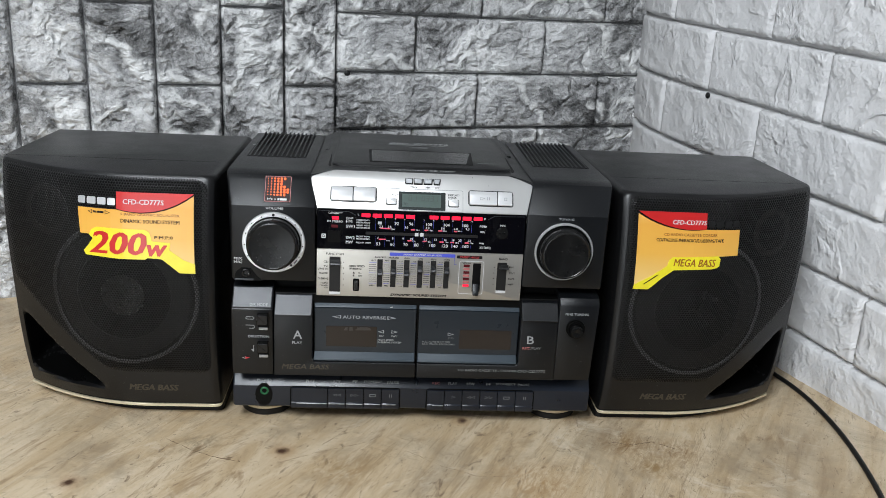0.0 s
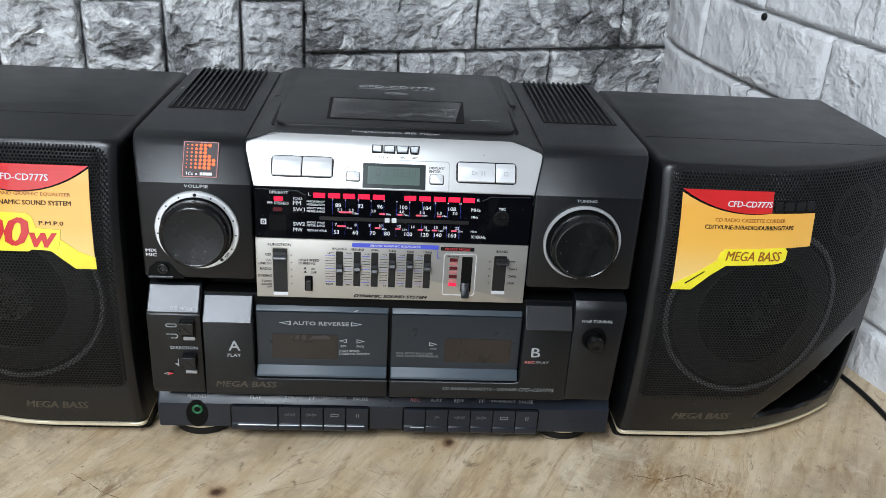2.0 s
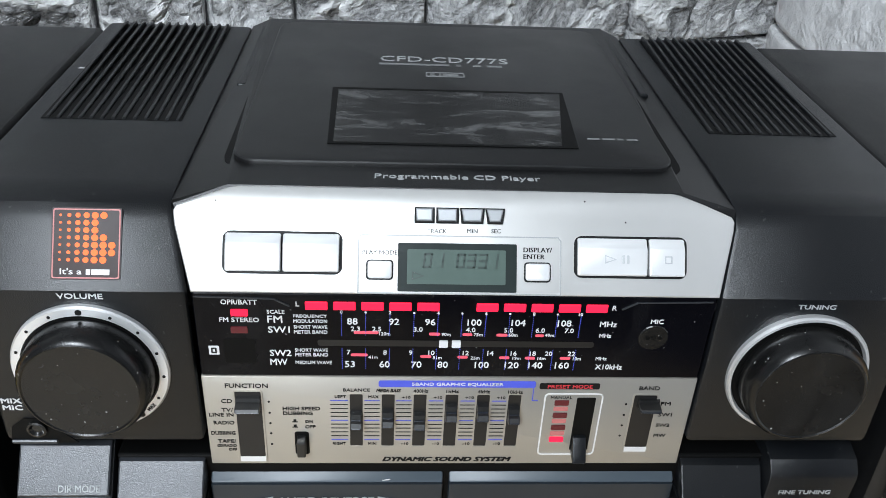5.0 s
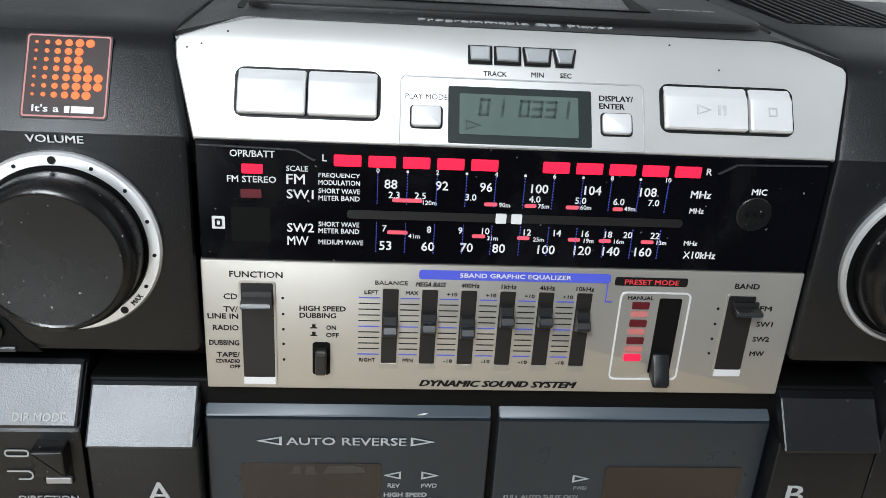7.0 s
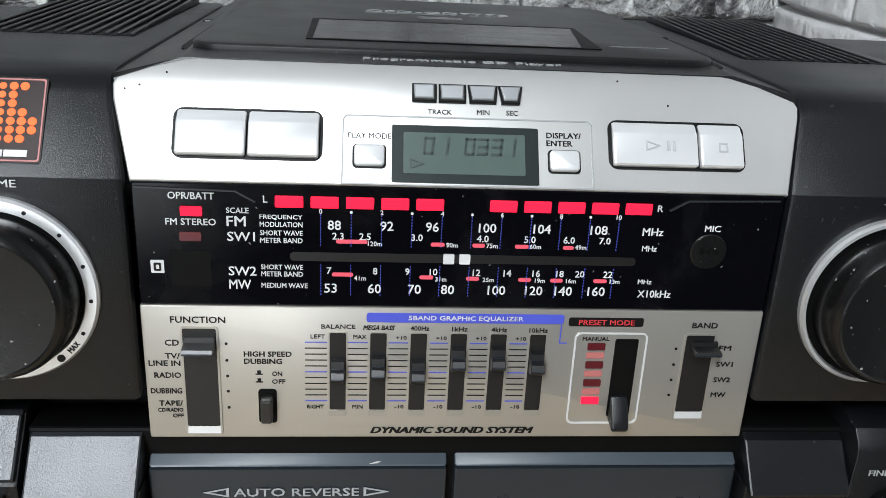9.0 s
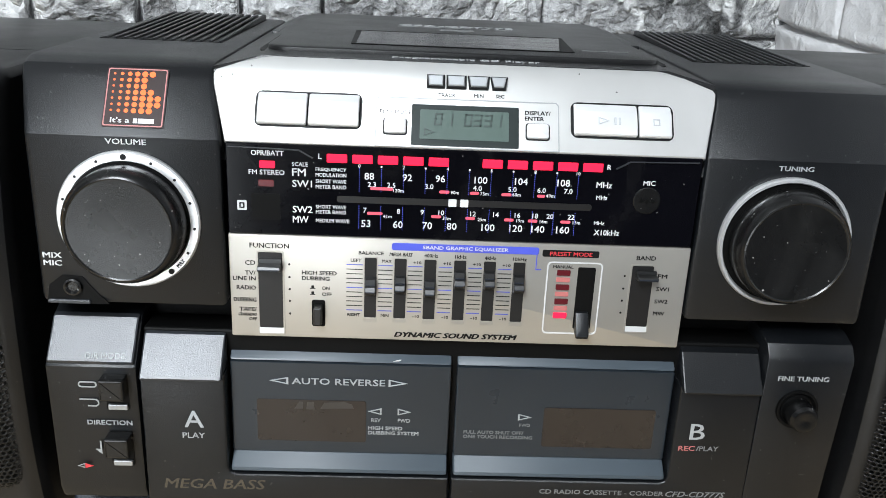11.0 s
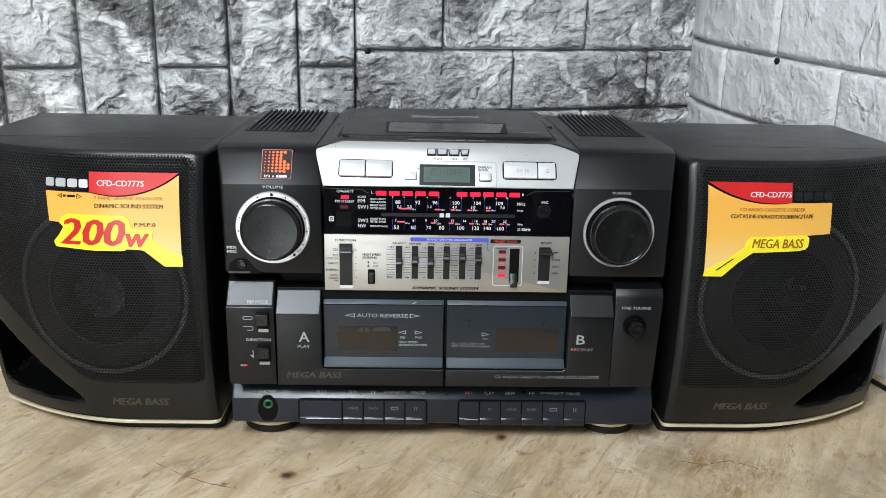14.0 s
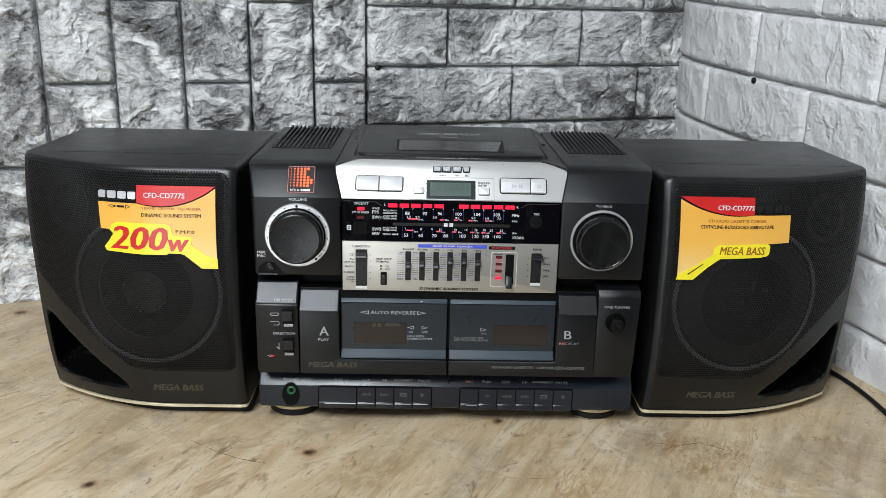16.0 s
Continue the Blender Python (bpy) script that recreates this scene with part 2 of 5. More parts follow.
def plywood():
    """Pale raw plywood with a long grain, grey scuffs, brown streaks and round knots."""
    m = Nodes("pale_plywood")
    turn = radians(-62)
    grain = m.noise(2.2, 9, 0.66, m.scaled(1.6, 9, 1, turn), 1.6)
    fibre = m.noise(22, 7, 0.72, m.scaled(3, 20, 1, turn), 0.6)
    base = m.ramp(grain, (0.28, (0.30, 0.20, 0.10)), (0.42, (0.47, 0.355, 0.21)), (0.56, (0.60, 0.50, 0.35)), (0.72, (0.66, 0.58, 0.45)))
    c = m.mix(m.math("MULTIPLY", fibre, 0.4), base, (0.62, 0.52, 0.37))
    streak = m.ramp(m.noise(3.4, 8, 0.68, m.scaled(1.6, 7, 1, turn), 2.4), (0.54, 0.0), (0.70, 0.85))
    c = m.mix(streak, c, (0.22, 0.13, 0.055))
    grime = m.ramp(m.noise(9, 10, 0.75, None, 0.6), (0.47, 0.0), (0.66, 0.75))
    c = m.mix(grime, c, (0.30, 0.245, 0.17))
    scuff = m.ramp(m.noise(24, 10, 0.78, m.scaled(1, 2.2, 1, turn), 2.2), (0.575, 0.0), (0.63, 0.75))
    c = m.mix(scuff, c, (0.15, 0.10, 0.06))
    speck = m.ramp(m.noise(170, 6, 0.7, m.scaled(1, 1.8, 1, turn)), (0.625, 0.0), (0.67, 0.85))
    c = m.mix(speck, c, (0.12, 0.075, 0.035))
    hair = m.ramp(crinkle(m, 11, m.scaled(0.5, 6.5, 1, turn), 3.0, 0.1), (0.0, 0.35), (0.045, 0.0))
    c = m.mix(m.math("MULTIPLY", hair, m.ramp(m.noise(6, 5), (0.46, 0.0), (0.58, 1.0))), c, (0.14, 0.09, 0.045))
    scrape = m.ramp(crinkle(m, 15, m.scaled(0.5, 7.0, 1, radians(24)), 3.0, 0.15), (0.0, 0.35), (0.03, 0.0))
    c = m.mix(m.math("MULTIPLY", scrape, m.ramp(m.noise(9, 5), (0.5, 0.0), (0.6, 1.0))), c, (0.12, 0.08, 0.045))
    vein = m.noise(60, 8, 0.75, m.scaled(1.2, 16, 1, turn), 1.0)
    c = m.mix(m.ramp(vein, (0.5, 0.0), (0.70, 0.18)), c, (0.30, 0.21, 0.12))
    smear = m.ramp(m.noise(17, 9, 0.78, m.scaled(1, 3.4, 1, turn), 0.5), (0.57, 0.0), (0.68, 0.55))
    c = m.mix(smear, c, (0.25, 0.165, 0.085))
    stipple = m.noise(520, 5, 0.75, m.scaled(1, 2.0, 1, turn))
    c = m.mix(m.ramp(stipple, (0.54, 0.0), (0.7, 0.3)), c, (0.26, 0.19, 0.12))
    pale = m.ramp(m.noise(11, 8, 0.7, None, 1.4), (0.58, 0.0), (0.72, 0.6))
    c = m.mix(pale, c, (0.74, 0.68, 0.56))
    for kx, ky, r in ((-0.112, -0.043, 0.0075), (0.046, 0.015, 0.0065), (-0.271, -0.094, 0.007), (-0.482, 0.262, 0.009)):
        d = m.add("VectorMath", {0: m.place, 1: (kx, ky, 0.0)}, operation="DISTANCE").outputs["Value"]
        d = m.math("ADD", d, m.math("MULTIPLY_ADD", m.noise(160, 4), 0.006, -0.003))
        c = m.mix(m.ramp(m.math("DIVIDE", d, r * 3.2), (0.1, 0.55), (0.6, 0.0)), c, (0.34, 0.19, 0.08))
        c = m.mix(m.ramp(m.math("DIVIDE", d, r), (0.25, 0.95), (0.95, 0.0)), c, (0.05, 0.022, 0.012))
    rag = m.noise(55, 8, 0.75, m.scaled(1, 2.5, 1, turn), 1.5)
    for kx, ky, r, tone in ((0.19, -0.022, 0.035, (0.2, 0.105, 0.03)), (0.235, -0.035, 0.03, (0.22, 0.12, 0.04)), (0.205, -0.06, 0.028, (0.26, 0.16, 0.06)), (-0.185, -0.03, 0.024, (0.2, 0.16, 0.1)),
                            (-0.06, -0.075, 0.04, (0.33, 0.22, 0.1)), (0.1, -0.09, 0.05, (0.34, 0.21, 0.09)), (-0.3, 0.0, 0.045, (0.4, 0.31, 0.19))):
        d = m.add("VectorMath", {0: m.place, 1: (kx, ky, 0.0)}, operation="DISTANCE").outputs["Value"]
        f = m.math("MULTIPLY", m.ramp(m.math("DIVIDE", d, r), (0.1, 1.0), (1.0, 0.0)), m.ramp(rag, (0.42, 0.0), (0.58, 0.85)))
        c = m.mix(f, c, tone)
    c = m.mix(1.0, c, (1.0, 0.97, 0.945), "MULTIPLY")
    m.set(Base_Color=c, Roughness=m.math("MULTIPLY_ADD", fibre, 0.25, 0.33), Specular_IOR_Level=0.4)
    m.bump(fibre, 0.0006, 0.5)
    return m.mat


STONE, FOAM, PLY = marble_foam(), white_foam(), plywood()
# for the unseen closing walls, dark so that they dim the stereo's reflections
PLASTER = plain_wall("painted_plaster", (0.2, 0.2, 0.21))
CEILING = plain_wall("ceiling_paint", (0.5, 0.5, 0.5))
GROOVE_GREY = plain_wall("grey_groove", (0.2, 0.2, 0.203))
GROOVE_WHITE = plain_wall("white_groove", (0.66, 0.66, 0.66))
FLOOR = plain_wall("grey_floor", (0.075, 0.068, 0.06))

# ---- builders ----


def link(name, bm, mat, smooth=False):
    bmesh.ops.recalc_face_normals(bm, faces=bm.faces)
    me = bpy.data.meshes.new(name)
    bm.to_mesh(me)
    bm.free()
    me.materials.append(mat)
    if smooth:
        me.shade_smooth()
        me.set_sharp_from_angle(angle=radians(24))
    return new(name, me)


def part(name, bm, mat, parent, label="", smooth=False):
    ob = link(name, bm, mat, smooth)
    ob.parent = parent
    if parent.type == "EMPTY":
        ob.matrix_parent_inverse = Matrix.Translation(-parent.location)
    return tagged(ob, label)


def thing(name, base, label, category, group=""):
    ob = new(name)
    ob.location = base
    ob.empty_display_size = 0.05
    return tagged(ob, label, category, group)


def front(y0):
    return lambda a, b, d: Vector((a, y0 - d, b))


def tilt(a, b, d):
    """The leaning upper face: b runs up the slope from the top of the scale panel."""
    return Vector((a, 0.5547 * b - 0.8321 * d, 0.203 + 0.8321 * b + 0.5547 * d))


def top(z0):
    return lambda a, b, d: Vector((a, b, z0 + d))


def rrect(a0, b0, a1, b1, r, n=4):
    out = []
    for ca, cb, s in ((a1 - r, b1 - r, 0), (a0 + r, b1 - r, 90), (a0 + r, b0 + r, 180), (a1 - r, b0 + r, 270)):
        for i in range(n + 1):
            q = radians(s + 90 * i / n)
            out.append((ca + r * math.cos(q), cb + r * math.sin(q)))
    return out


def disc(a, b, r, n=32, squash=1.0):
    return [(a + r * math.cos(2 * math.pi * i / n), b + r * squash * math.sin(2 * math.pi * i / n)) for i in range(n)]


def plate(poly, d0, d1, M, bevel=0.0, seg=2):
    """A slab over the outline poly, from depth d0 out to d1, with softened outer edges."""
    bm = bmesh.new()
    low = [bm.verts.new((a, b, d0)) for a, b in poly]
    f = bm.faces.new(low)
    ex = bmesh.ops.extrude_face_region(bm, geom=[f])
    tops = [v for v in ex["geom"] if isinstance(v, bmesh.types.BMVert)]
    for v in tops:
        v.co.z = d1
    if bevel:
        ts = set(tops)
        edges = [e for e in bm.edges if e.verts[0] in ts and e.verts[1] in ts]
        bmesh.ops.bevel(bm, geom=edges, offset=bevel, segments=seg, affect="EDGES", profile=0.5)
    for v in bm.verts:
        v.co = M(*v.co)
    return bm


def frame_plate(outer, inner, d0, d1, M):
    """A ring-shaped slab between two outlines with the same number of points."""
    bm = bmesh.new()
    n = len(outer)
    rings = []
    for poly, d in ((outer, d0), (outer, d1), (inner, d1), (inner, d0)):
        rings.append([bm.verts.new(M(a, b, d)) for a, b in poly])
    for k in range(4):
        p, q = rings[k], rings[(k + 1) % 4]
        for i in range(n):
            bm.faces.new((p[i], p[(i + 1) % n], q[(i + 1) % n], q[i]))
    return bm


def lathe(profile, centre, n=48):
    """Turned about an axis that points out of the front: profile of (radius, depth)."""
    bm = bmesh.new()
    cx, cy, cz = centre
    rings = []
    for r, d in profile:
        rings.append([bm.verts.new((cx + r * math.cos(2 * math.pi * i / n), cy - d, cz + r * math.sin(2 * math.pi * i / n))) for i in range(n)])
    for p, q in zip(rings, rings[1:]):
        for i in range(n):
            bm.faces.new((p[i], p[(i + 1) % n], q[(i + 1) % n], q[i]))
    bm.faces.new(rings[-1])
    bm.faces.new(rings[0])
    return bm


def prism(profile, x0, x1, bevel=0.0, seg=2):
    """A profile of (y, z) drawn out along x, with its ends softened."""
    bm = bmesh.new()
    f = bm.faces.new([bm.verts.new((x0, y, z)) for y, z in profile])
    ex = bmesh.ops.extrude_face_region(bm, geom=[f])
    far = [v for v in ex["geom"] if isinstance(v, bmesh.types.BMVert)]
    for v in far:
        v.co.x = x1
    if bevel:
        ends = [e for e in bm.edges if abs(e.verts[0].co.x - e.verts[1].co.x) < 1e-9]
        bmesh.ops.bevel(bm, geom=ends, offset=bevel, segments=seg, affect="EDGES", profile=0.5)
    return bm


def box(x0, x1, y0, y1, z0, z1, bevel=0.0, seg=2):
    bm = bmesh.new()
    bmesh.ops.create_cube(bm, size=1)
    for v in bm.verts:
        v.co = (x0 + (v.co.x + 0.5) * (x1 - x0), y0 + (v.co.y + 0.5) * (y1 - y0), z0 + (v.co.z + 0.5) * (z1 - z0))
    if bevel:
        bmesh.ops.bevel(bm, geom=bm.edges[:], offset=bevel, segments=seg, affect="EDGES", profile=0.5)
    return bm


def text(words, a, b, h, M, mat, parent, w=0.0, d=0.0002, align="CENTER", shear=0.0, bold=0.022, name="lettering", label=""):
    """Raised print: cap height h (or the block's height for several lines), width w where given, centred on (a, b)."""
    curve = bpy.data.curves.new("print", "FONT")
    curve.body, curve.shear = words, shear
    curve.resolution_u = 2
    tmp = bpy.data.objects.new("print", curve)
    me = bpy.data.meshes.new_from_object(tmp)
    bpy.data.objects.remove(tmp)
    bm = bmesh.new()
    bm.from_mesh(me)
    bpy.data.meshes.remove(me)
    xs = [v.co.x for v in bm.verts]
    ys = [v.co.y for v in bm.verts]
    x0, x1, y0, y1 = min(xs), max(xs), min(ys), max(ys)
    sy = h / (y1 - y0)
    sx = w / (x1 - x0) if w else sy
    shift = {"CENTER": (x0 + x1) / 2, "LEFT": x0, "RIGHT": x1}[align]
    ex = bmesh.ops.extrude_face_region(bm, geom=bm.faces[:])
    up = {v for v in ex["geom"] if isinstance(v, bmesh.types.BMVert)}
    for v in bm.verts:
        v.co = M(a + (v.co.x - shift) * sx, b + (v.co.y - (y0 + y1) / 2) * sy, d if v in up else -0.0001)
    if bold > 0.01:
        # heavier strokes: the print again, a hair to the side
        step = bold * h * 1.4
        twice = bmesh.ops.duplicate(bm, geom=bm.verts[:] + bm.edges[:] + bm.faces[:])
        e1 = (M(a + step, b, 0) - M(a, b, 0)) + (M(a, b, 0.00002) - M(a, b, 0))
        for v in twice["geom"]:
            if isinstance(v, bmesh.types.BMVert):
                v.co += e1
    return part(name, bm, mat, parent, label)


def bars(a, b, w, h, M, mat, parent, gaps=3, d=0.0002, name="print_bar"):
    """Writing too small to read, as short plain bars."""
    bm = bmesh.new()
    rnd = random.Random(int(abs(a) * 1e5) + gaps)
    cuts = [0.0] + sorted(rnd.uniform(0.12, 0.88) for _ in range(gaps)) + [1.0]
    for p, q in zip(cuts, cuts[1:]):
        u0, u1 = a - w / 2 + p * w, a - w / 2 + q * w - 0.05 * w
        if u1 - u0 < 0.0002:
            continue
        vs = [bm.verts.new(M(u, v, dd)) for dd in (-0.0001, d) for u, v in ((u0, b - h / 2), (u1, b - h / 2), (u1, b + h / 2), (u0, b + h / 2))]
        for ids in ((0, 1, 2, 3), (4, 5, 6, 7), (0, 1, 5, 4), (1, 2, 6, 5), (2, 3, 7, 6), (3, 0, 4, 7)):
            bm.faces.new([vs[i] for i in ids])
    return part(name, bm, mat, parent)


def tri(a, b, w, h, M, mat, parent, line=0.0):
    """A direction arrow; line: only its outline, that thick. Negative w points to the other side."""
    pts = [(a - w / 2, b - h / 2), (a + w / 2, b), (a - w / 2, b + h / 2)]
    if not line:
        return part("arrow", plate(pts, -0.0001, 0.0002, M), mat, parent)
    k = 1 - 2.6 * line / h
    ca = a - w / 6
    inner = [(ca + (p - ca) * k, b + (q - b) * k) for p, q in pts]
    return part("arrow", frame_plate(pts, inner, -0.0001, 0.0002, M), mat, parent)

# ---- the room ----
A17 = radians(17)
BACK_P, BACK_D = Vector((-0.486, 0.303, 0)), Vector((math.cos(A17), math.sin(A17), 0))
BACK_N = Vector((math.sin(A17), -math.cos(A17), 0))
SIDE_P, SIDE_D = Vector((0.41, 0.155, 0)), Vector((math.sin(A17), -math.cos(A17), 0))
SIDE_N = Vector((-math.cos(A17), -math.sin(A17), 0))
UP = Vector((0, 0, 1))
CORNER_U, CORNER_S = 0.905, -0.43
FLOOR_Z, CEIL_Z = -0.75, 1.75


def on_back(u, z, d):
    return BACK_P + BACK_D * u + BACK_N * d + UP * z


def on_side(s, z, d):
    """The soft side panel: it rolls back into the corner, and its courses sink a little towards the room."""
    curl = 0.066 * math.exp(-(s - CORNER_S) / 0.07) if s < 0.3 else 0.0
    return SIDE_P + SIDE_D * s + SIDE_N * (d - curl) + UP * z


def slab(name, corner, e1, e2, e3, mat, label):
    bm = bmesh.new()
    vs = [bm.verts.new(corner + e1 * i + e2 * j + e3 * k) for k in (0, 1) for i, j in ((0, 0), (1, 0), (1, 1), (0, 1))]
    for ids in ((0, 1, 2, 3), (4, 5, 6, 7), (0, 1, 5, 4), (1, 2, 6, 5), (2, 3, 7, 6), (3, 0, 4, 7)):
        bm.faces.new([vs[i] for i in ids])
    return tagged(link(name, bm, mat), label, "wall", kind="structure")


H = CEIL_Z - FLOOR_Z
wall_back = slab("wall_back", on_back(-1.7, FLOOR_Z, -0.008), BACK_D * 2.8, UP * H, BACK_N * -0.1, GROOVE_GREY, "wall clad in grey stone-printed foam bricks")
# past the foam this wall runs on unseen, darkened to calm reflections on the right
wall_side = slab("wall_side", SIDE_P + SIDE_D * -0.62 + SIDE_N * -0.1 + UP * FLOOR_Z, SIDE_D * 3.2, UP * H, SIDE_N * -0.1, PLASTER, "wall clad in white foam bricks")
slab("wall_left", on_back(-1.7, FLOOR_Z, 2.6), BACK_N * -2.7, UP * H, BACK_D * -0.1, PLASTER, "plain grey plastered wall")
# the unseen wall opposite, with an opening added for the fill light
bm = bmesh.new()
for u0, u1, z0, z1 in ((-1.8, -1.72, FLOOR_Z, CEIL_Z), (-0.92, 1.2, FLOOR_Z, CEIL_Z), (-1.72, -0.92, 1.2, CEIL_Z)):
    vs = [bm.verts.new(on_back(u, z, d)) for d in (2.6, 2.7) for u, z in ((u0, z0), (u1, z0), (u1, z1), (u0, z1))]
    for ids in ((0, 1, 2, 3), (4, 5, 6, 7), (0, 1, 5, 4), (1, 2, 6, 5), (2, 3, 7, 6), (3, 0, 4, 7)):
        bm.faces.new([vs[i] for i in ids])
tagged(link("wall_front", bm, PLASTER), "plain grey plastered wall, unseen, with an opening added for the fill light", "wall", kind="structure")
floor = slab("floor", on_back(-1.8, FLOOR_Z, -0.1), BACK_D * 3.0, BACK_N * 2.8, UP * -0.1, FLOOR, "plain grey floor")
ceiling = slab("ceiling", on_back(-1.8, CEIL_Z, -0.1), BACK_D * 3.0, BACK_N * 2.8, UP * 0.1, CEILING, "plain pale ceiling")
floor["category"], ceiling["category"] = "floor", "ceiling"

# the groove sheet of the side panel, which follows its roll
bm = bmesh.new()
rows = []
for i in range(60):
    s = CORNER_S + (0.36 - CORNER_S) * (i / 59) ** 1.6
    rows.append([bm.verts.new(on_side(s, z, d)) for z, d in ((-0.05, -0.007), (0.62, -0.007), (0.62, -0.105), (-0.05, -0.105))])
for p, q in zip(rows, rows[1:]):
    for k in range(4):
        bm.faces.new((p[k], p[(k + 1) % 4], q[(k + 1) % 4], q[k]))
bm.faces.new(rows[0])
bm.faces.new(rows[-1])
part("panel_backing", bm, GROOVE_WHITE, wall_side)


def stone_relief(p, seed, amount):
    """Chipped stone: sharp folds of a warped noise."""
    q = p * 22 + Vector((seed, seed * 0.37, 0))
    r = 1 - abs(noise.noise(q)) * 2
    f = noise.fractal(p * 60 + Vector((0, seed, 0)), 0.9, 2.1, 4)
    return amount * (0.5 * r + 0.55 * f - 0.22)


def brick(M, a0, a1, b0, b1, mat, parent, seed, amount, slope=0.0, gap=0.0006, proud=0.006, fine=0.0034, rim=-0.0014, soft=0.0030, name="brick"):
    """One foam brick: a cushion-edged block with a chipped face."""
    na, nb = max(6, int((a1 - a0) / fine)), max(6, int((b1 - b0) / fine))
    rnd = random.Random(seed)
    lift = rnd.uniform(-0.0012, 0.0012)
    bm = bmesh.new()
    grid = []
    for i in range(na + 1):
        col = []
        for j in range(nb + 1):
            a = a0 + gap + (a1 - a0 - 2 * gap) * i / na
            b = b0 + gap + (b1 - b0 - 2 * gap) * j / nb
            edge = min(a - a0 - gap, a1 - gap - a, b - b0 - gap, b1 - gap - b)
            k = min(1.0, edge / soft)
            k = 1 - (1 - k) ** 2.2
            d = -0.0085 if edge < 1e-6 else rim + (proud - 0.0001 + rim) * k + lift * k + stone_relief(Vector((a, b, 0)), seed % 97, amount) * min(1, edge / 0.0055)
            b2 = b - slope * a
            col.append(bm.verts.new(M(a, b2, d)))
        grid.append(col)
    for i in range(na):
        for j in range(nb):
            bm.faces.new((grid[i][j], grid[i + 1][j], grid[i + 1][j + 1], grid[i][j + 1]))
    me = bpy.data.meshes.new(name)
    bm.to_mesh(me)
    bm.free()
    me.materials.append(mat)
    me.shade_smooth()
    ob = new(name, me)
    ob.parent = parent
    return ob


# ---- the table ----
table = thing("table", (0, -0.2, FLOOR_Z), "pale worn plywood table pushed into the corner of the room", "table")
bm = bmesh.new()
outline = [on_back(-0.85, 0, 0.004), on_back(CORNER_U - 0.02, 0, 0.004), on_side(-0.2, 0, 0.004), on_side(0.0, 0, 0.004), on_side(0.28, 0, 0.004), on_back(-0.85, 0, 0.7)]
f = bm.faces.new([bm.verts.new((p.x, p.y, -0.03)) for p in outline])
ex = bmesh.ops.extrude_face_region(bm, geom=[f])
for v in ex["geom"]:
    if isinstance(v, bmesh.types.BMVert):
        v.co.z = 0.0
part("tabletop", bm, PLY, table, "pale plywood board with knots, streaks and scuffs")
for u, d in ((-0.78, 0.08), (0.7, 0.08), (-0.78, 0.62), (0.7, 0.62)):
    p = on_back(u, 0, d)
    part("leg", box(p.x - 0.025, p.x + 0.025, p.y - 0.025, p.y + 0.025, FLOOR_Z, -0.03, 0.003), PLY, table)

def scratch(pts, w):
    """A thin dark score in the board."""
    bm = bmesh.new()
    rnd = random.Random(len(pts))
    fine = []
    for (x0, y0), (x1, y1) in zip(pts, pts[1:]):
        for k in range(8):
            t = k / 8
            fine.append((x0 + (x1 - x0) * t + rnd.uniform(-1, 1) * 0.0006, y0 + (y1 - y0) * t + rnd.uniform(-1, 1) * 0.0006))
    rows = [(bm.verts.new((x, y - w * rnd.uniform(0.2, 1.0), 0.0002)), bm.verts.new((x, y + w * rnd.uniform(0.2, 1.0), 0.0002))) for x, y in fine]
    for i, (p, q) in enumerate(zip(rows, rows[1:])):
        if rnd.random() < 0.8:
            bm.faces.new((p[0], q[0], q[1], p[1]))
    return part("scratch", bm, SCORE, table)


scratch([(-0.213, -0.026), (-0.199, -0.035), (-0.184, -0.046), (-0.164, -0.055), (-0.141, -0.062)], 0.0006)
scratch([(-0.11, -0.060), (-0.083, -0.045), (-0.045, -0.028), (-0.021, -0.010)], 0.0003)
scratch([(-0.006, -0.04), (0.022, -0.064), (0.054, -0.080), (0.094, -0.077)], 0.0003)
scratch([(0.178, -0.020), (0.196, -0.025), (0.215, -0.019), (0.24, -0.034)], 0.0009)
scratch([(0.118, 0.024), (0.124, 0.021), (0.131, 0.020)], 0.0008)
scratch([(-0.268, 0.012), (-0.266, -0.004)], 0.0005)

# ---- the stereo's middle unit ----
unit = thing("stereo_unit", (0, 0.11, 0), "black radio cassette stereo with silver CD controls, standing on the table", "stereo")
F0 = front(0.0)

part("chassis", box(-0.154, 0.154, 0.018, 0.2, 0.016, 0.205, 0.003), DARK, unit)
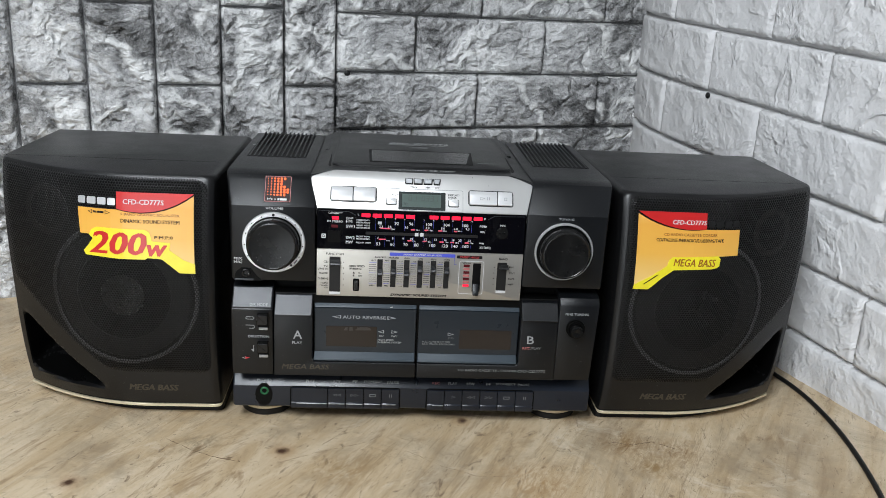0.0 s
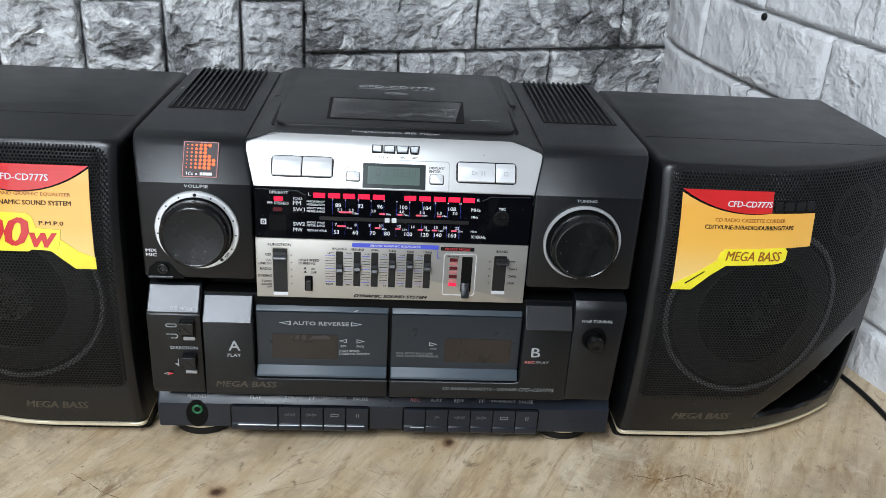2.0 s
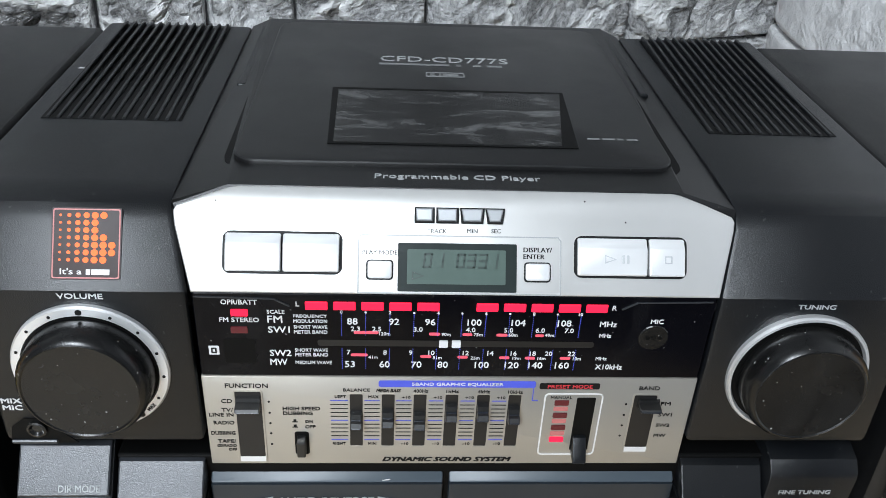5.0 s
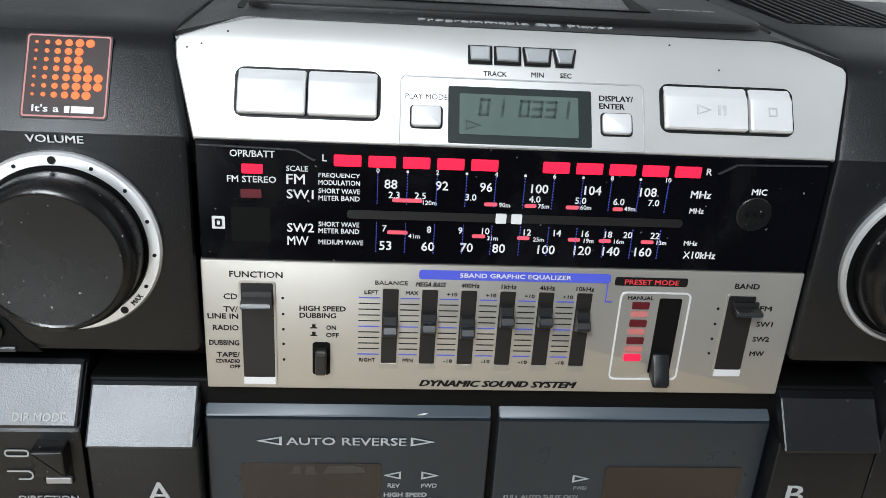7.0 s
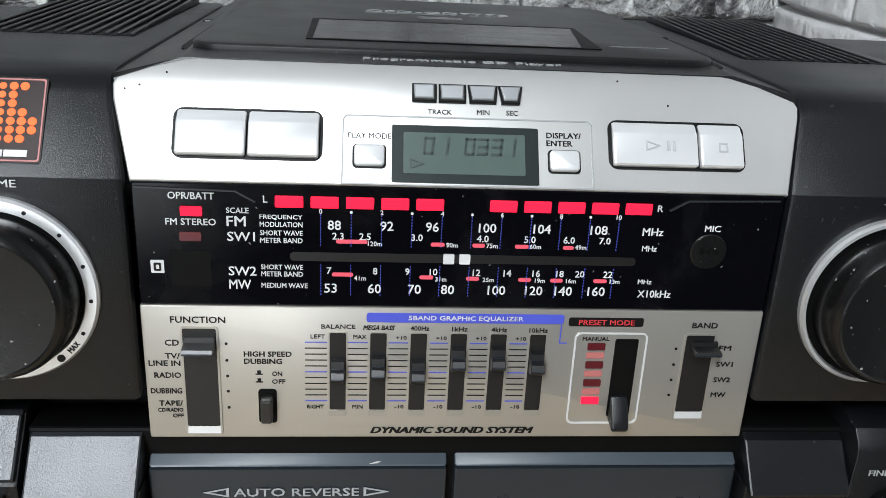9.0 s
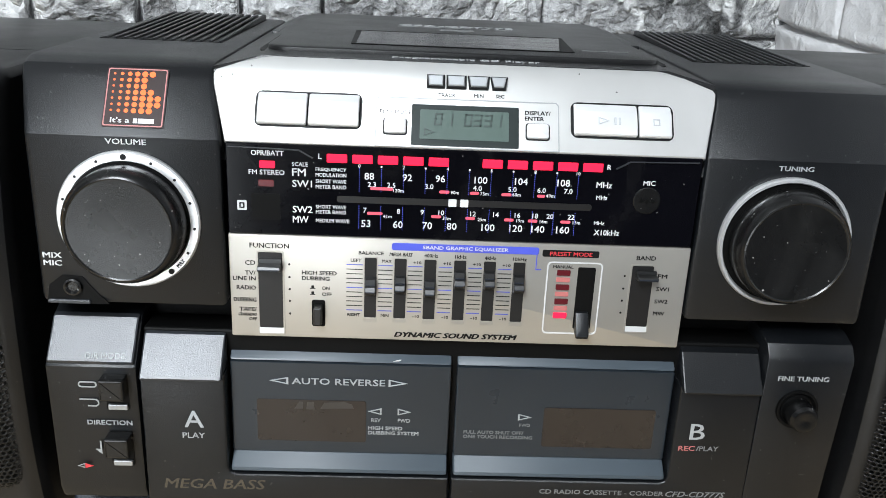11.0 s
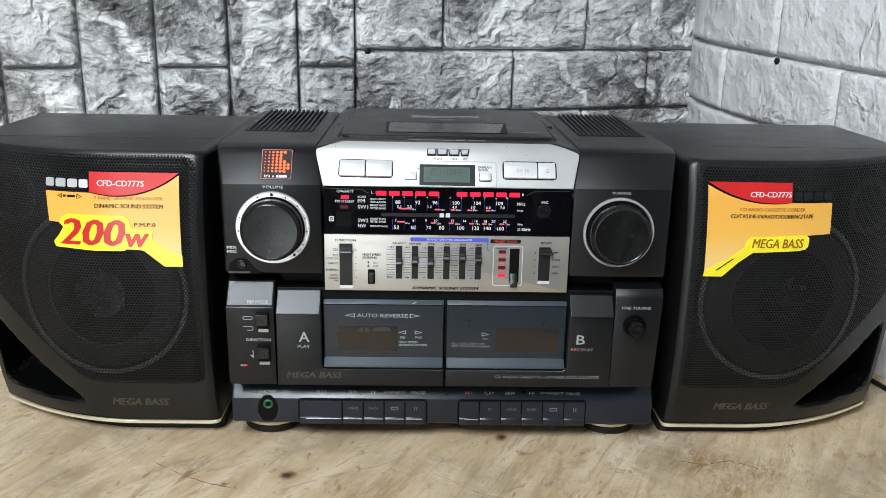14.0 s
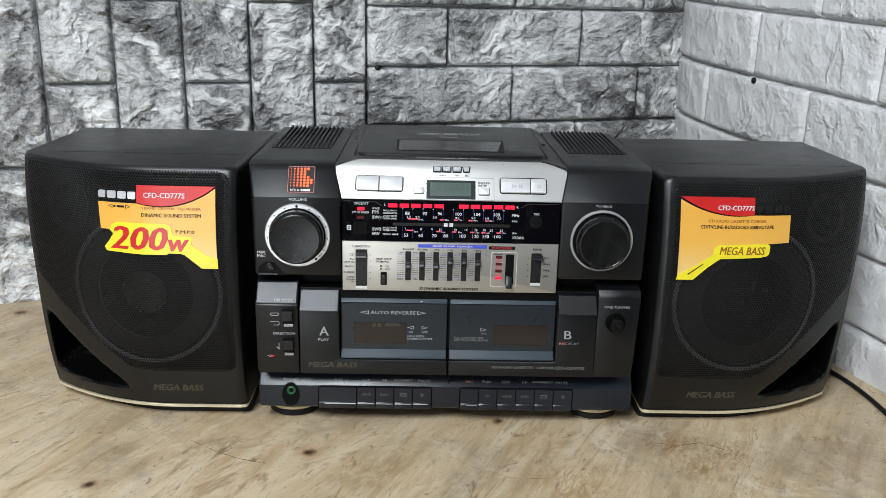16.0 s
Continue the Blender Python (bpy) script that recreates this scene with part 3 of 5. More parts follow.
for sx in (-1, 1):
    lo, hi = sorted((sx * 0.0888, sx * 0.165))
    prof = [(-0.001, 0.139), (-0.002, 0.142), (-0.001, 0.2035), (0.0122, 0.2226), (0.0165, 0.2265), (0.023, 0.2282), (0.03, 0.2286), (0.2, 0.2286), (0.205, 0.224), (0.205, 0.139)]
    bm = prism(prof, lo, hi, 0.0018)
    for v in bm.verts:
        if abs(v.co.x) > 0.15:
            v.co.x -= sx * 0.0072 * max(0.0, 1 - (v.co.y + 0.002) / 0.034) ** 2
        elif v.co.z > 0.2:
            v.co.x += sx * 0.0054 * max(0.0, min(1.0, (v.co.z - 0.2035) / 0.0215))
    block = part("side_block", bm, BLACK, unit, smooth=True)
    part("vent_bed", box(min(sx * 0.104, sx * 0.157), max(sx * 0.104, sx * 0.157), 0.079, 0.1965, 0.2284, 0.2288), DARK, block)
    for i in range(13):
        x = sx * (0.1055 + i * 0.0041)
        part("vent_rib", prism([(0.0785, 0.2284), (0.0800, 0.2294), (0.1900, 0.2316), (0.1960, 0.2312), (0.1975, 0.2284)], x - 0.0007, x + 0.0007, 0.0003, 1), BLACK, block)

# the centre hump with the CD lid
hump = [(-0.0955, 0.195), (-0.0955, 0.2255), (-0.0945, 0.2272), (-0.0745, 0.2316), (0.0745, 0.2316), (0.0945, 0.2272), (0.0955, 0.2255), (0.0955, 0.195)]
bm = bmesh.new()
f = bm.faces.new([bm.verts.new((x, 0.0165, z)) for x, z in hump])
ex = bmesh.ops.extrude_face_region(bm, geom=[f])
for v in ex["geom"]:
    if isinstance(v, bmesh.types.BMVert):
        v.co.y = 0.206
        v.co.x *= 1.14 if v.co.z > 0.23 else 1.0
for v in bm.verts:
    if v.co.y < 0.1:
        v.co.x *= 1.03 if v.co.z > 0.23 else 1.0
        v.co.y = 0.004 if v.co.z < 0.2 else 0.0180 if v.co.z < 0.228 else 0.0212
part("cd_deck", bm, BLACK_TOP, unit)
lid_gap = part("lid_gap", plate(rrect(-0.0815, 0.0335, 0.0815, 0.1985, 0.010), 0, 0.0004, top(0.2309)), DARK, unit)
lid = part("cd_lid", plate(rrect(-0.0785, 0.0362, 0.0785, 0.1960, 0.009), 0, 0.0026, top(0.2310), 0.0012, 3), BLACK_TOP, unit, "matte black CD lid with a scuffed dark window", smooth=True)
LID = top(0.2336)
part("window_rim", frame_plate([(-0.0460, 0.0505), (0.0455, 0.0505), (0.0485, 0.1060), (-0.0475, 0.1060)], [(-0.0440, 0.0520), (0.0395, 0.0520), (0.0470, 0.1045), (-0.0450, 0.1045)], -0.0002, 0.0004, LID), DARK, lid)
part("window", plate([(-0.0440, 0.0520), (0.0395, 0.0520), (0.0470, 0.1045), (-0.0450, 0.1045)], -0.0002, 0.0003, LID), WINDOW, lid, "scuffed smoky window")
text("CFD-CD777S", 0.0005, 0.1440, 0.0068, LID, GREY_INK, lid, w=0.058, bold=0.0)
bars(0, 0.1370, 0.058, 0.0018, LID, LID_INK, lid, 5)
part("disc_mark", frame_plate(rrect(-0.0085, 0.1220, 0.0085, 0.1275, 0.0006), rrect(-0.0078, 0.1227, 0.0078, 0.1268, 0.0005), 0, 0.0002, LID), LID_INK, lid)
bars(0, 0.1247, 0.013, 0.0024, LID, LID_INK, lid, 4)
bars(0.0605, 0.0600, 0.020, 0.0012, LID, LID_INK, lid, 5)
text("Programmable CD Player", 0, 0.0290, 0.0042, top(0.2317), GREY_INK, unit, w=0.057, bold=0.0)
for sx in (-1, 1):
    part("lid_hinge", box(min(sx * 0.0845, sx * 0.0885), max(sx * 0.0845, sx * 0.0885), 0.115, 0.196, 0.2285, 0.2309, 0.0008), BLACK, unit)

# silver upper face
bm = plate([(-0.0876, 0.0), (0.0886, 0.0), (0.0934, 0.0222), (0.0938, 0.0258), (0.0928, 0.0275), (0.0755, 0.0347), (0.0725, 0.0354), (-0.0725, 0.0354), (-0.0760, 0.0348), (-0.0928, 0.0284), (-0.0938, 0.0266), (-0.0934, 0.0222)], -0.0040, 0.0004, lambda a, b, d: Vector((a, b, d)), 0.0009, 3)
bmesh.ops.bisect_plane(bm, geom=bm.verts[:] + bm.edges[:] + bm.faces[:], plane_co=(0, 0.0316, 0), plane_no=(0, 1, 0))
for v in bm.verts:
    # the brow along the top bends back
    v.co = tilt(v.co.x, v.co.y, v.co.z - 0.5 * max(0.0, v.co.y - 0.0316))
crown = part("silver_panel", bm, SILVER, unit, "silver painted control panel with CD keys", smooth=True)
T = lambda a, b, d: tilt(a, b, d + 0.0004)


def slope_key(a0, a1):
    """A CD key: flat below, falling away along its upper edge."""
    bm = prism([(0.0070, 0.0), (0.0070, 0.0014), (0.0074, 0.0020), (0.0158, 0.0022), (0.0164, 0.0020), (0.0195, 0.0005), (0.0195, 0.0)], a0, a1, 0.0006, 2)
    for v in bm.verts:
        v.co = T(v.co.x, v.co.y, v.co.z)
    return bm


for cuts in ((-0.0768, -0.0582, -0.0392), (0.0392, 0.0634, 0.0762)):
    part("key_gap", plate(rrect(cuts[0] - 0.0007, 0.0062, cuts[2] + 0.0007, 0.0203, 0.0026), -0.0005, 0.0002, T), BLACK_INK, crown)
    for p, q in zip(cuts, cuts[1:]):
        part("key", slope_key(p + 0.0003, q - 0.0003), BUTTON, crown, smooth=True)
K = lambda a, b, d: T(a, b, d + 0.0022)
tri(0.0505, 0.0125, 0.0042, 0.003, K, PALE_INK, crown, 0.0004)
for x in (0.0547, 0.0563):
    part("pause_mark", plate(rrect(x - 0.0004, 0.0111, x + 0.0004, 0.0139, 0.0001, 1), 0, 0.0002, K), PALE_INK, crown)
part("stop_mark", frame_plate(rrect(0.0688, 0.0112, 0.0713, 0.0138, 0.0001, 1), rrect(0.0692, 0.0116, 0.0709, 0.0134, 0.0001, 1), 0, 0.0002, K), PALE_INK, crown)
# the box line round the display
outer = [(-0.0335, 0.0002), (0.0342, 0.0002), (0.0342, 0.0185), (0.0332, 0.0197), (-0.0325, 0.0197), (-0.0335, 0.0185)]
inner = [(-0.0331, 0.0006), (0.0338, 0.0006), (0.0338, 0.0183), (0.033, 0.0193), (-0.0323, 0.0193), (-0.0331, 0.0183)]
part("display_outline", frame_plate(outer, inner, -0.0002, 0.0002, T), GREY_INK, crown)
for x0, x1, b0, b1 in ((-0.0302, -0.0222, 0.0052, 0.0110), (0.0222, 0.0302, 0.0050, 0.0108)):
    part("key_gap", plate(rrect(x0 - 0.0005, b0 - 0.0005, x1 + 0.0005, b1 + 0.0004, 0.0012), -0.0002, 0.0002, T), BLACK_INK, crown)
    part("key", plate(rrect(x0, b0, x1, b1, 0.001), 0, 0.0016, T, 0.0006, 2), BUTTON, crown, smooth=True)
screen = part("display", plate(rrect(-0.0203, 0.0010, 0.0192, 0.0171, 0.0005), -0.0004, 0.0003, T), LCD_FRAME, crown, "grey-green liquid crystal display")
part("display_glass", plate(rrect(-0.0172, 0.0035, 0.0155, 0.0150, 0.0004), 0, 0.0005, T), LCD, screen)
G = lambda a, b, d: T(a, b, d + 0.0005)


def seven(n, a, b, w, h, parent):
    """One seven-bar digit, leaning a little."""
    lit = {0: "abcdef", 1: "bc", 2: "abged", 3: "abgcd", 4: "fgbc", 5: "afgcd", 6: "afgedc", 7: "abc", 8: "abcdefg", 9: "abcdfg"}[n]
    seg = {"a": (0, 1, 1, 1), "b": (1, 0.5, 1, 1), "c": (1, 0, 1, 0.5), "d": (0, 0, 1, 0), "e": (0, 0, 0, 0.5), "f": (0, 0.5, 0, 1), "g": (0, 0.5, 1, 0.5)}
    bm = bmesh.new()
    t = 0.00032
    for k in lit:
        x0, y0, x1, y1 = seg[k]
        for dd in (0.0001, 0.0002):
            q = [(a + x0 * w - t, b + y0 * h - t), (a + x1 * w + t, b + y0 * h - t), (a + x1 * w + t, b + y1 * h + t), (a + x0 * w - t, b + y1 * h + t)]
            bm.faces.new([bm.verts.new(G(u + (v - b) * 0.12, v, dd)) for u, v in q])
    return part("digit", bm, LCD_INK, parent)


for n, a in ((0, -0.0118), (1, -0.0078), (0, -0.0008), (3, 0.0028), (3, 0.0066), (1, 0.0102)):
    seven(n, a, 0.0092, 0.0022, 0.0042, screen)
tri(-0.0135, 0.0062, 0.0042, 0.003, G, LCD_INK, screen, 0.0004)
for s, a, b, h in (("TRACK", -0.0075, 0.0211, 0.0014), ("MIN", 0.0043, 0.0213, 0.0014), ("SEC", 0.0122, 0.0214, 0.0014), ("PLAY MODE", -0.0262, 0.0138, 0.0016), ("DISPLAY/\nENTER", 0.0262, 0.0142, 0.0038)):
    text(s, a, b, h, T, BLACK_INK, crown, w={"PLAY MODE": 0.0115, "DISPLAY/\nENTER": 0.0095}.get(s, 0.0))
# the maker's mark as four plain blocks
for a, w, slant in ((-0.0117, 0.0066, 0.0), (-0.0041, 0.0074, 0.0), (0.0042, 0.0082, 0.0005), (0.0118, 0.0066, 0.0008)):
    h0, h1 = 0.0237, 0.0289
    part("badge_block", plate([(a - w / 2 + slant, h0), (a + w / 2 - slant, h0), (a + w / 2, h1), (a - w / 2, h1)], -0.0002, 0.0012, T, 0.0003, 1), BLACK_INK, crown)
    part("badge_block", plate([(a - w / 2 + slant + 0.0007, h0 + 0.0007), (a + w / 2 - slant - 0.0007, h0 + 0.0007), (a + w / 2 - 0.0006, h1 - 0.0004), (a - w / 2 + 0.0004, h1 - 0.0004)], 0.0010, 0.0017, T, 0.0004, 2), BADGE, crown, smooth=True)

# glossy tuning scale
scale_panel = part("scale_panel", plate(rrect(-0.0874, 0.1681, 0.0880, 0.2028, 0.0008), -0.006, 0.0, F0, 0.0004, 1), GLOSS, unit, "glossy black tuning scale with white print")
for i in range(5):
    for sx in (-1, 1):
        x = (-0.0470 + i * 0.0093) if sx < 0 else (0.0100 + i * 0.0093)
        part("level_light", plate(rrect(x - 0.0037, 0.1966, x + 0.0037, 0.1998, 0.0003, 2), 0, 0.0005, F0, 0.0002, 1), LED_ON, scale_panel)
part("power_light", plate(rrect(-0.0752, 0.1938, -0.0696, 0.1964, 0.0003, 2), 0, 0.0005, F0), LED_ON, scale_panel)
part("stereo_light", plate(rrect(-0.0757, 0.1868, -0.0701, 0.1893, 0.0003, 2), 0, 0.0005, F0), LED_OFF, scale_panel)
for s, a, b, h, w in (("OPR/BATT", -0.0723, 0.1993, 0.0019, 0.0118), ("FM STEREO", -0.0727, 0.1921, 0.0018, 0.013), ("L", -0.0532, 0.1988, 0.0019, 0), ("R", 0.0532, 0.1985, 0.0019, 0), ("MHz", 0.052, 0.1917, 0.0022, 0.0058), ("MHz", 0.0516, 0.1868, 0.0016, 0.0041),
                      ("MHz", 0.0516, 0.1768, 0.0014, 0.0039), ("X10kHz", 0.0548, 0.1731, 0.0022, 0.0096), ("MIC", 0.0688, 0.193, 0.0018, 0.0044)):
    text(s, a, b, h, F0, WHITE_INK, scale_panel, w=w)
for s, b, h, w in (("SCALE", 0.1955, 0.0015, 0.0058), ("FM", 0.1925, 0.0028, 0.0049), ("SW1", 0.1882, 0.0026, 0.0072), ("SW2", 0.1783, 0.0026, 0.0073), ("MW", 0.1744, 0.0026, 0.0058)):
    text(s, -0.0634, b, h, F0, WHITE_INK, scale_panel, w=w, align="LEFT")
for s, b in (("FREQUENCY", 0.1938), ("MODULATION", 0.1918), ("SHORT WAVE", 0.1894), ("METER BAND", 0.1873), ("SHORT WAVE", 0.1796), ("METER BAND", 0.1776), ("MEDIUM WAVE", 0.1742)):
    text(s, -0.0548, b, 0.0014, F0, WHITE_INK, scale_panel, w=0.0112 if s != "MEDIUM WAVE" else 0.0124, align="LEFT")
for row in ((("0", -0.0388), ("2", -0.0226), ("4", -0.0064), ("6", 0.0098), ("8", 0.0260), ("10", 0.0420), 0.1957, 0.0013),
            (("88", -0.0352), ("92", -0.0212), ("96", -0.009), ("100", 0.0060), ("104", 0.0210), ("108", 0.0368), 0.1919, 0.0026),
            (("2.3", -0.0342), ("2.5", -0.027), ("3.0", -0.013), ("4.0", 0.0049), ("5.0", 0.0179), ("6.0", 0.0288), ("7.0", 0.0388), 0.1888, 0.0019),
            (("7", -0.0366), ("8", -0.0241), ("9", -0.0153), ("10", -0.0081), ("12", 0.0038), ("14", 0.0124), ("16", 0.0205), ("18", 0.0272), ("20", 0.0328), ("22", 0.0408), 0.1788, 0.0019),
            (("53", -0.0362), ("60", -0.0242), ("70", -0.0132), ("80", -0.0040), ("100", 0.0097), ("120", 0.0202), ("140", 0.0286), ("160", 0.0380), 0.1736, 0.0027),
            (("120m", -0.0243), ("90m", -0.0034), ("75m", 0.0076), ("60m", 0.0196), ("49m", 0.0322), 0.1868, 0.0013),
            (("41m", -0.0282), ("31m", -0.0060), ("25m", 0.0072), ("19m", 0.0217), ("16m", 0.0305), ("13m", 0.0430), 0.1767, 0.0013)):
    *marks, b, h = row
    for s, a in marks:
        text(s, a, b, h, F0, WHITE_INK, scale_panel)
for a, w, b in ((-0.0305, 0.0084, 0.1873), (-0.0073, 0.0038, 0.1869), (0.0039, 0.0034, 0.1868), (0.0158, 0.0038, 0.1867), (0.0288, 0.0030, 0.1866),
                (-0.0329, 0.0058, 0.1777), (-0.0100, 0.0038, 0.1772), (0.0028, 0.0036, 0.1770), (0.0174, 0.0036, 0.1769), (0.0264, 0.0036, 0.1768), (0.0388, 0.0038, 0.1768)):
    part("band_mark", plate(rrect(a - w / 2, b - 0.00055, a + w / 2, b + 0.00055, 0.0005, 3), -0.0001, 0.0002, F0), PINK_INK, scale_panel)
dots = bmesh.new()
for k in range(11):
    a = -0.0388 + k * 0.00810
    for b0, b1 in ((0.1862, 0.1948), (0.1718, 0.1804)):
        b = b0
        while b < b1:
            bmesh.ops.create_cube(dots, size=1, matrix=Matrix.LocRotScale((a, -0.0001, b), None, (0.00022, 0.0003, 0.0004)))
            b += 0.00085
    if k % 2:
        part("dot", plate(disc(a, 0.1956, 0.0004, 8), 0, 0.0002, F0), WHITE_INK, scale_panel)
tagged(part("dotted_lines", dots, BLUE_INK, scale_panel), kind="stuff")
for sx in (-1, 1):
    pts = [(0.0866, 0.2016), (0.0866, 0.2012), (0.0610, 0.2006), (0.0560, 0.1978), (0.0556, 0.1981), (0.0607, 0.2010)]
    part("panel_ridge", plate([(sx * a, b) for a, b in pts], -0.0001, 0.0005, F0), CAP, scale_panel)
part("pointer_slot", plate(rrect(-0.047, 0.1815, 0.0482, 0.1840, 0.001), 0, 0.0001, F0), SLOT, scale_panel)
for a in (-0.0041, 0.0003):
    part("pointer", plate(rrect(a - 0.0015, 0.1814, a + 0.0015, 0.1842, 0.0002, 1), 0, 0.0006, F0), WHITE_INK, scale_panel)
part("badge_block", plate(rrect(-0.0838, 0.1774, -0.0803, 0.1811, 0.0002, 1), 0, 0.0002, F0), WHITE_INK, scale_panel)
part("badge_block", frame_plate(rrect(-0.083, 0.1781, -0.0811, 0.1804, 0.0003, 2), rrect(-0.0825, 0.1786, -0.0816, 0.1799, 0.0002, 2), 0.0001, 0.0004, F0), BLACK_INK, scale_panel)
part("sensor_window", plate(rrect(-0.0786, 0.1738, -0.0680, 0.184, 0.0003, 2), 0, 0.00015, F0), DARK, scale_panel)
mic = part("microphone", plate(disc(0.0686, 0.1862, 0.0052, 28), 0, 0.0004, F0, 0.0003, 1), KNOB, scale_panel)
for i in (-1, 0, 1):
    part("microphone_hole", plate(disc(0.0686 + i * 0.0021, 0.1863, 0.0008, 12), 0.0003, 0.0006, F0), DARK, mic)

# champagne control panel
eq = part("equalizer_panel", plate(rrect(-0.0877, 0.1258, 0.0882, 0.1679, 0.0006), -0.006, 0.0, F0, 0.0005, 2), CHAMPAGNE, unit, "champagne silver panel with sliders", smooth=True)
for s, a, b, h, w in (("FUNCTION", -0.0724, 0.1636, 0.0019, 0.0148), ("HIGH SPEED\nDUBBING", -0.0537, 0.1520, 0.0039, 0.0132), ("ON", -0.0512, 0.1469, 0.0014, 0.0028), ("OFF", -0.0508, 0.1444, 0.0014, 0.0037), ("BALANCE", -0.0340, 0.1619, 0.0013, 0.0094),
                      ("400Hz", -0.0112, 0.1616, 0.0014, 0.0052), ("1kHz", 0.0001, 0.1615, 0.0014, 0.0044), ("4kHz", 0.0114, 0.1614, 0.0014, 0.0044), ("10kHz", 0.0227, 0.1613, 0.0014, 0.0053),
                      ("LEFT", -0.0397, 0.1588, 0.0012, 0.004), ("RIGHT", -0.0405, 0.1362, 0.0012, 0.0047), ("MAX", -0.0280, 0.1588, 0.0012, 0.0036), ("MIN", -0.0284, 0.1362, 0.0012, 0.003),
                      ("BAND", 0.0713, 0.1634, 0.0017, 0.0075), ("FM", 0.0785, 0.1561, 0.0016, 0.0036), ("SW1", 0.0792, 0.1508, 0.0016, 0.0050), ("SW2", 0.0792, 0.1456, 0.0016, 0.0051), ("MW", 0.0789, 0.1405, 0.0016, 0.0044), ("MANUAL", 0.0397, 0.1588, 0.0012, 0.0078)):
    text(s, a, b, h, F0, BLACK_INK, eq, w=w)
text("MEGA BASS", -0.0227, 0.1617, 0.0014, F0, BLACK_INK, eq, w=0.0088, shear=0.3, bold=0.05)
text("DYNAMIC SOUND SYSTEM", -0.0005, 0.1283, 0.0021, F0, BLACK_INK, eq, w=0.0482, shear=0.3, bold=0.13)
for s, b, h, w in (("CD", 0.1565, 0.0018, 0.0038), ("TV/", 0.1524, 0.0017, 0.0040), ("LINE IN", 0.1501, 0.0016, 0.0086), ("RADIO", 0.1463, 0.0017, 0.0073), ("DUBBING", 0.1413, 0.0017, 0.0086), ("TAPE/", 0.1373, 0.0016, 0.0066), ("CD/RADIO", 0.1351, 0.0012, 0.0070), ("OFF", 0.1332, 0.0012, 0.0030)):
    text(s, -0.0779, b, h, F0, BLACK_INK, eq, w=w, align="RIGHT")
for b in (0.1473, 0.1448):
    part("key_mark", plate([(-0.0572, b - 0.0007), (-0.0552, b - 0.0007), (-0.0552, b - 0.0004), (-0.0557, b - 0.0004), (-0.0557, b + 0.0006), (-0.0567, b + 0.0006), (-0.0567, b - 0.0004), (-0.0572, b - 0.0004)], 0, 0.0002, F0), BLACK_INK, eq)
blue = part("blue_band", plate(rrect(-0.0262, 0.1634, 0.0298, 0.1663, 0.0008, 3), -0.0001, 0.0002, F0), BLUE_INK, eq)
text("5BAND GRAPHIC EQUALIZER", 0.0018, 0.1648, 0.0016, F0, WHITE_INK, blue, w=0.0325, d=0.0004)
part("blue_line", plate([(0.0290, 0.1572), (0.0312, 0.1572), (0.0312, 0.1575), (0.0293, 0.1575), (0.0293, 0.1634), (0.0290, 0.1634)], 0, 0.0002, F0), BLUE_INK, eq)
black = part("black_band", plate(rrect(0.0312, 0.1628, 0.0530, 0.1655, 0.0006, 3), -0.0001, 0.0002, F0), BLACK_INK, eq)
text("PRESET MODE", 0.0422, 0.1641, 0.0016, F0, RED_INK, black, w=0.0162, d=0.0004)
# function and band sliders
for name, a0, a1, b0, b1, kb in (("function_slider", -0.0768, -0.0676, 0.1275, 0.1610, 0.1553), ("band_slider", 0.0664, 0.0748, 0.1325, 0.1602, 0.1560)):
    s = part(name, frame_plate(rrect(a0 - 0.0006, b0 - 0.0006, a1 + 0.0006, b1 + 0.0006, 0.001), rrect(a0, b0, a1, b1, 0.0006), -0.001, 0.0003, F0), CHAMPAGNE, eq)
    # a flush plate: the slot's depth is only its dark colour
    part("slot", plate(rrect(a0, b0 + 0.0022, a1, b1, 0.0006), -0.001, 0.0001, F0), SLOT, s)
    part("slot_lip", prism([(0.0, b0), (-0.0004, b0), (-0.0002, b0 + 0.0022), (0.0, b0 + 0.0022)], a0, a1), BUTTON, s)
    w, fat = (0.0, 1.0) if name == "function_slider" else (0.0014, 0.72)
    k = part("slider_knob", prism([(0.0, kb - 0.0018 * fat), (-0.0020, kb - 0.0016 * fat), (-0.0046, kb - 0.0006), (-0.0051, kb + 0.0002), (-0.0045, kb + 0.0011 * fat), (-0.0012, kb + 0.0016 * fat), (-0.0010, kb + 0.0032 * fat), (0.0, kb + 0.0034 * fat)], a0 + 0.0003 + w, a1 - 0.0003 + w, 0.0002, 1), SLIDER, s)
    part("ridge", box(a0 + 0.0005 + w, a1 - 0.0005 + w, -0.0053, -0.0046, kb - 0.0003, kb + 0.0003, 0.0002, 1), BAR, k)
for b in (0.1563, 0.1511, 0.1461, 0.1412, 0.1359):
    part("dot", plate(disc(-0.0650, b, 0.00042, 10), 0, 0.0002, F0), BLACK_INK, eq)
for b in (0.1558, 0.1506, 0.1455, 0.1404):
    part("dot", plate(disc(0.0638, b, 0.00042, 10), 0, 0.0002, F0), BLACK_INK, eq)
s = part("dubbing_switch", plate(rrect(-0.0566, 0.1308, -0.0514, 0.1420, 0.0010), 0, 0.0001, F0), DARK, eq)
part("slider_knob", plate(rrect(-0.0556, 0.1328, -0.0524, 0.1402, 0.0005), 0, 0.0042, F0, 0.0006), SLIDER, s)
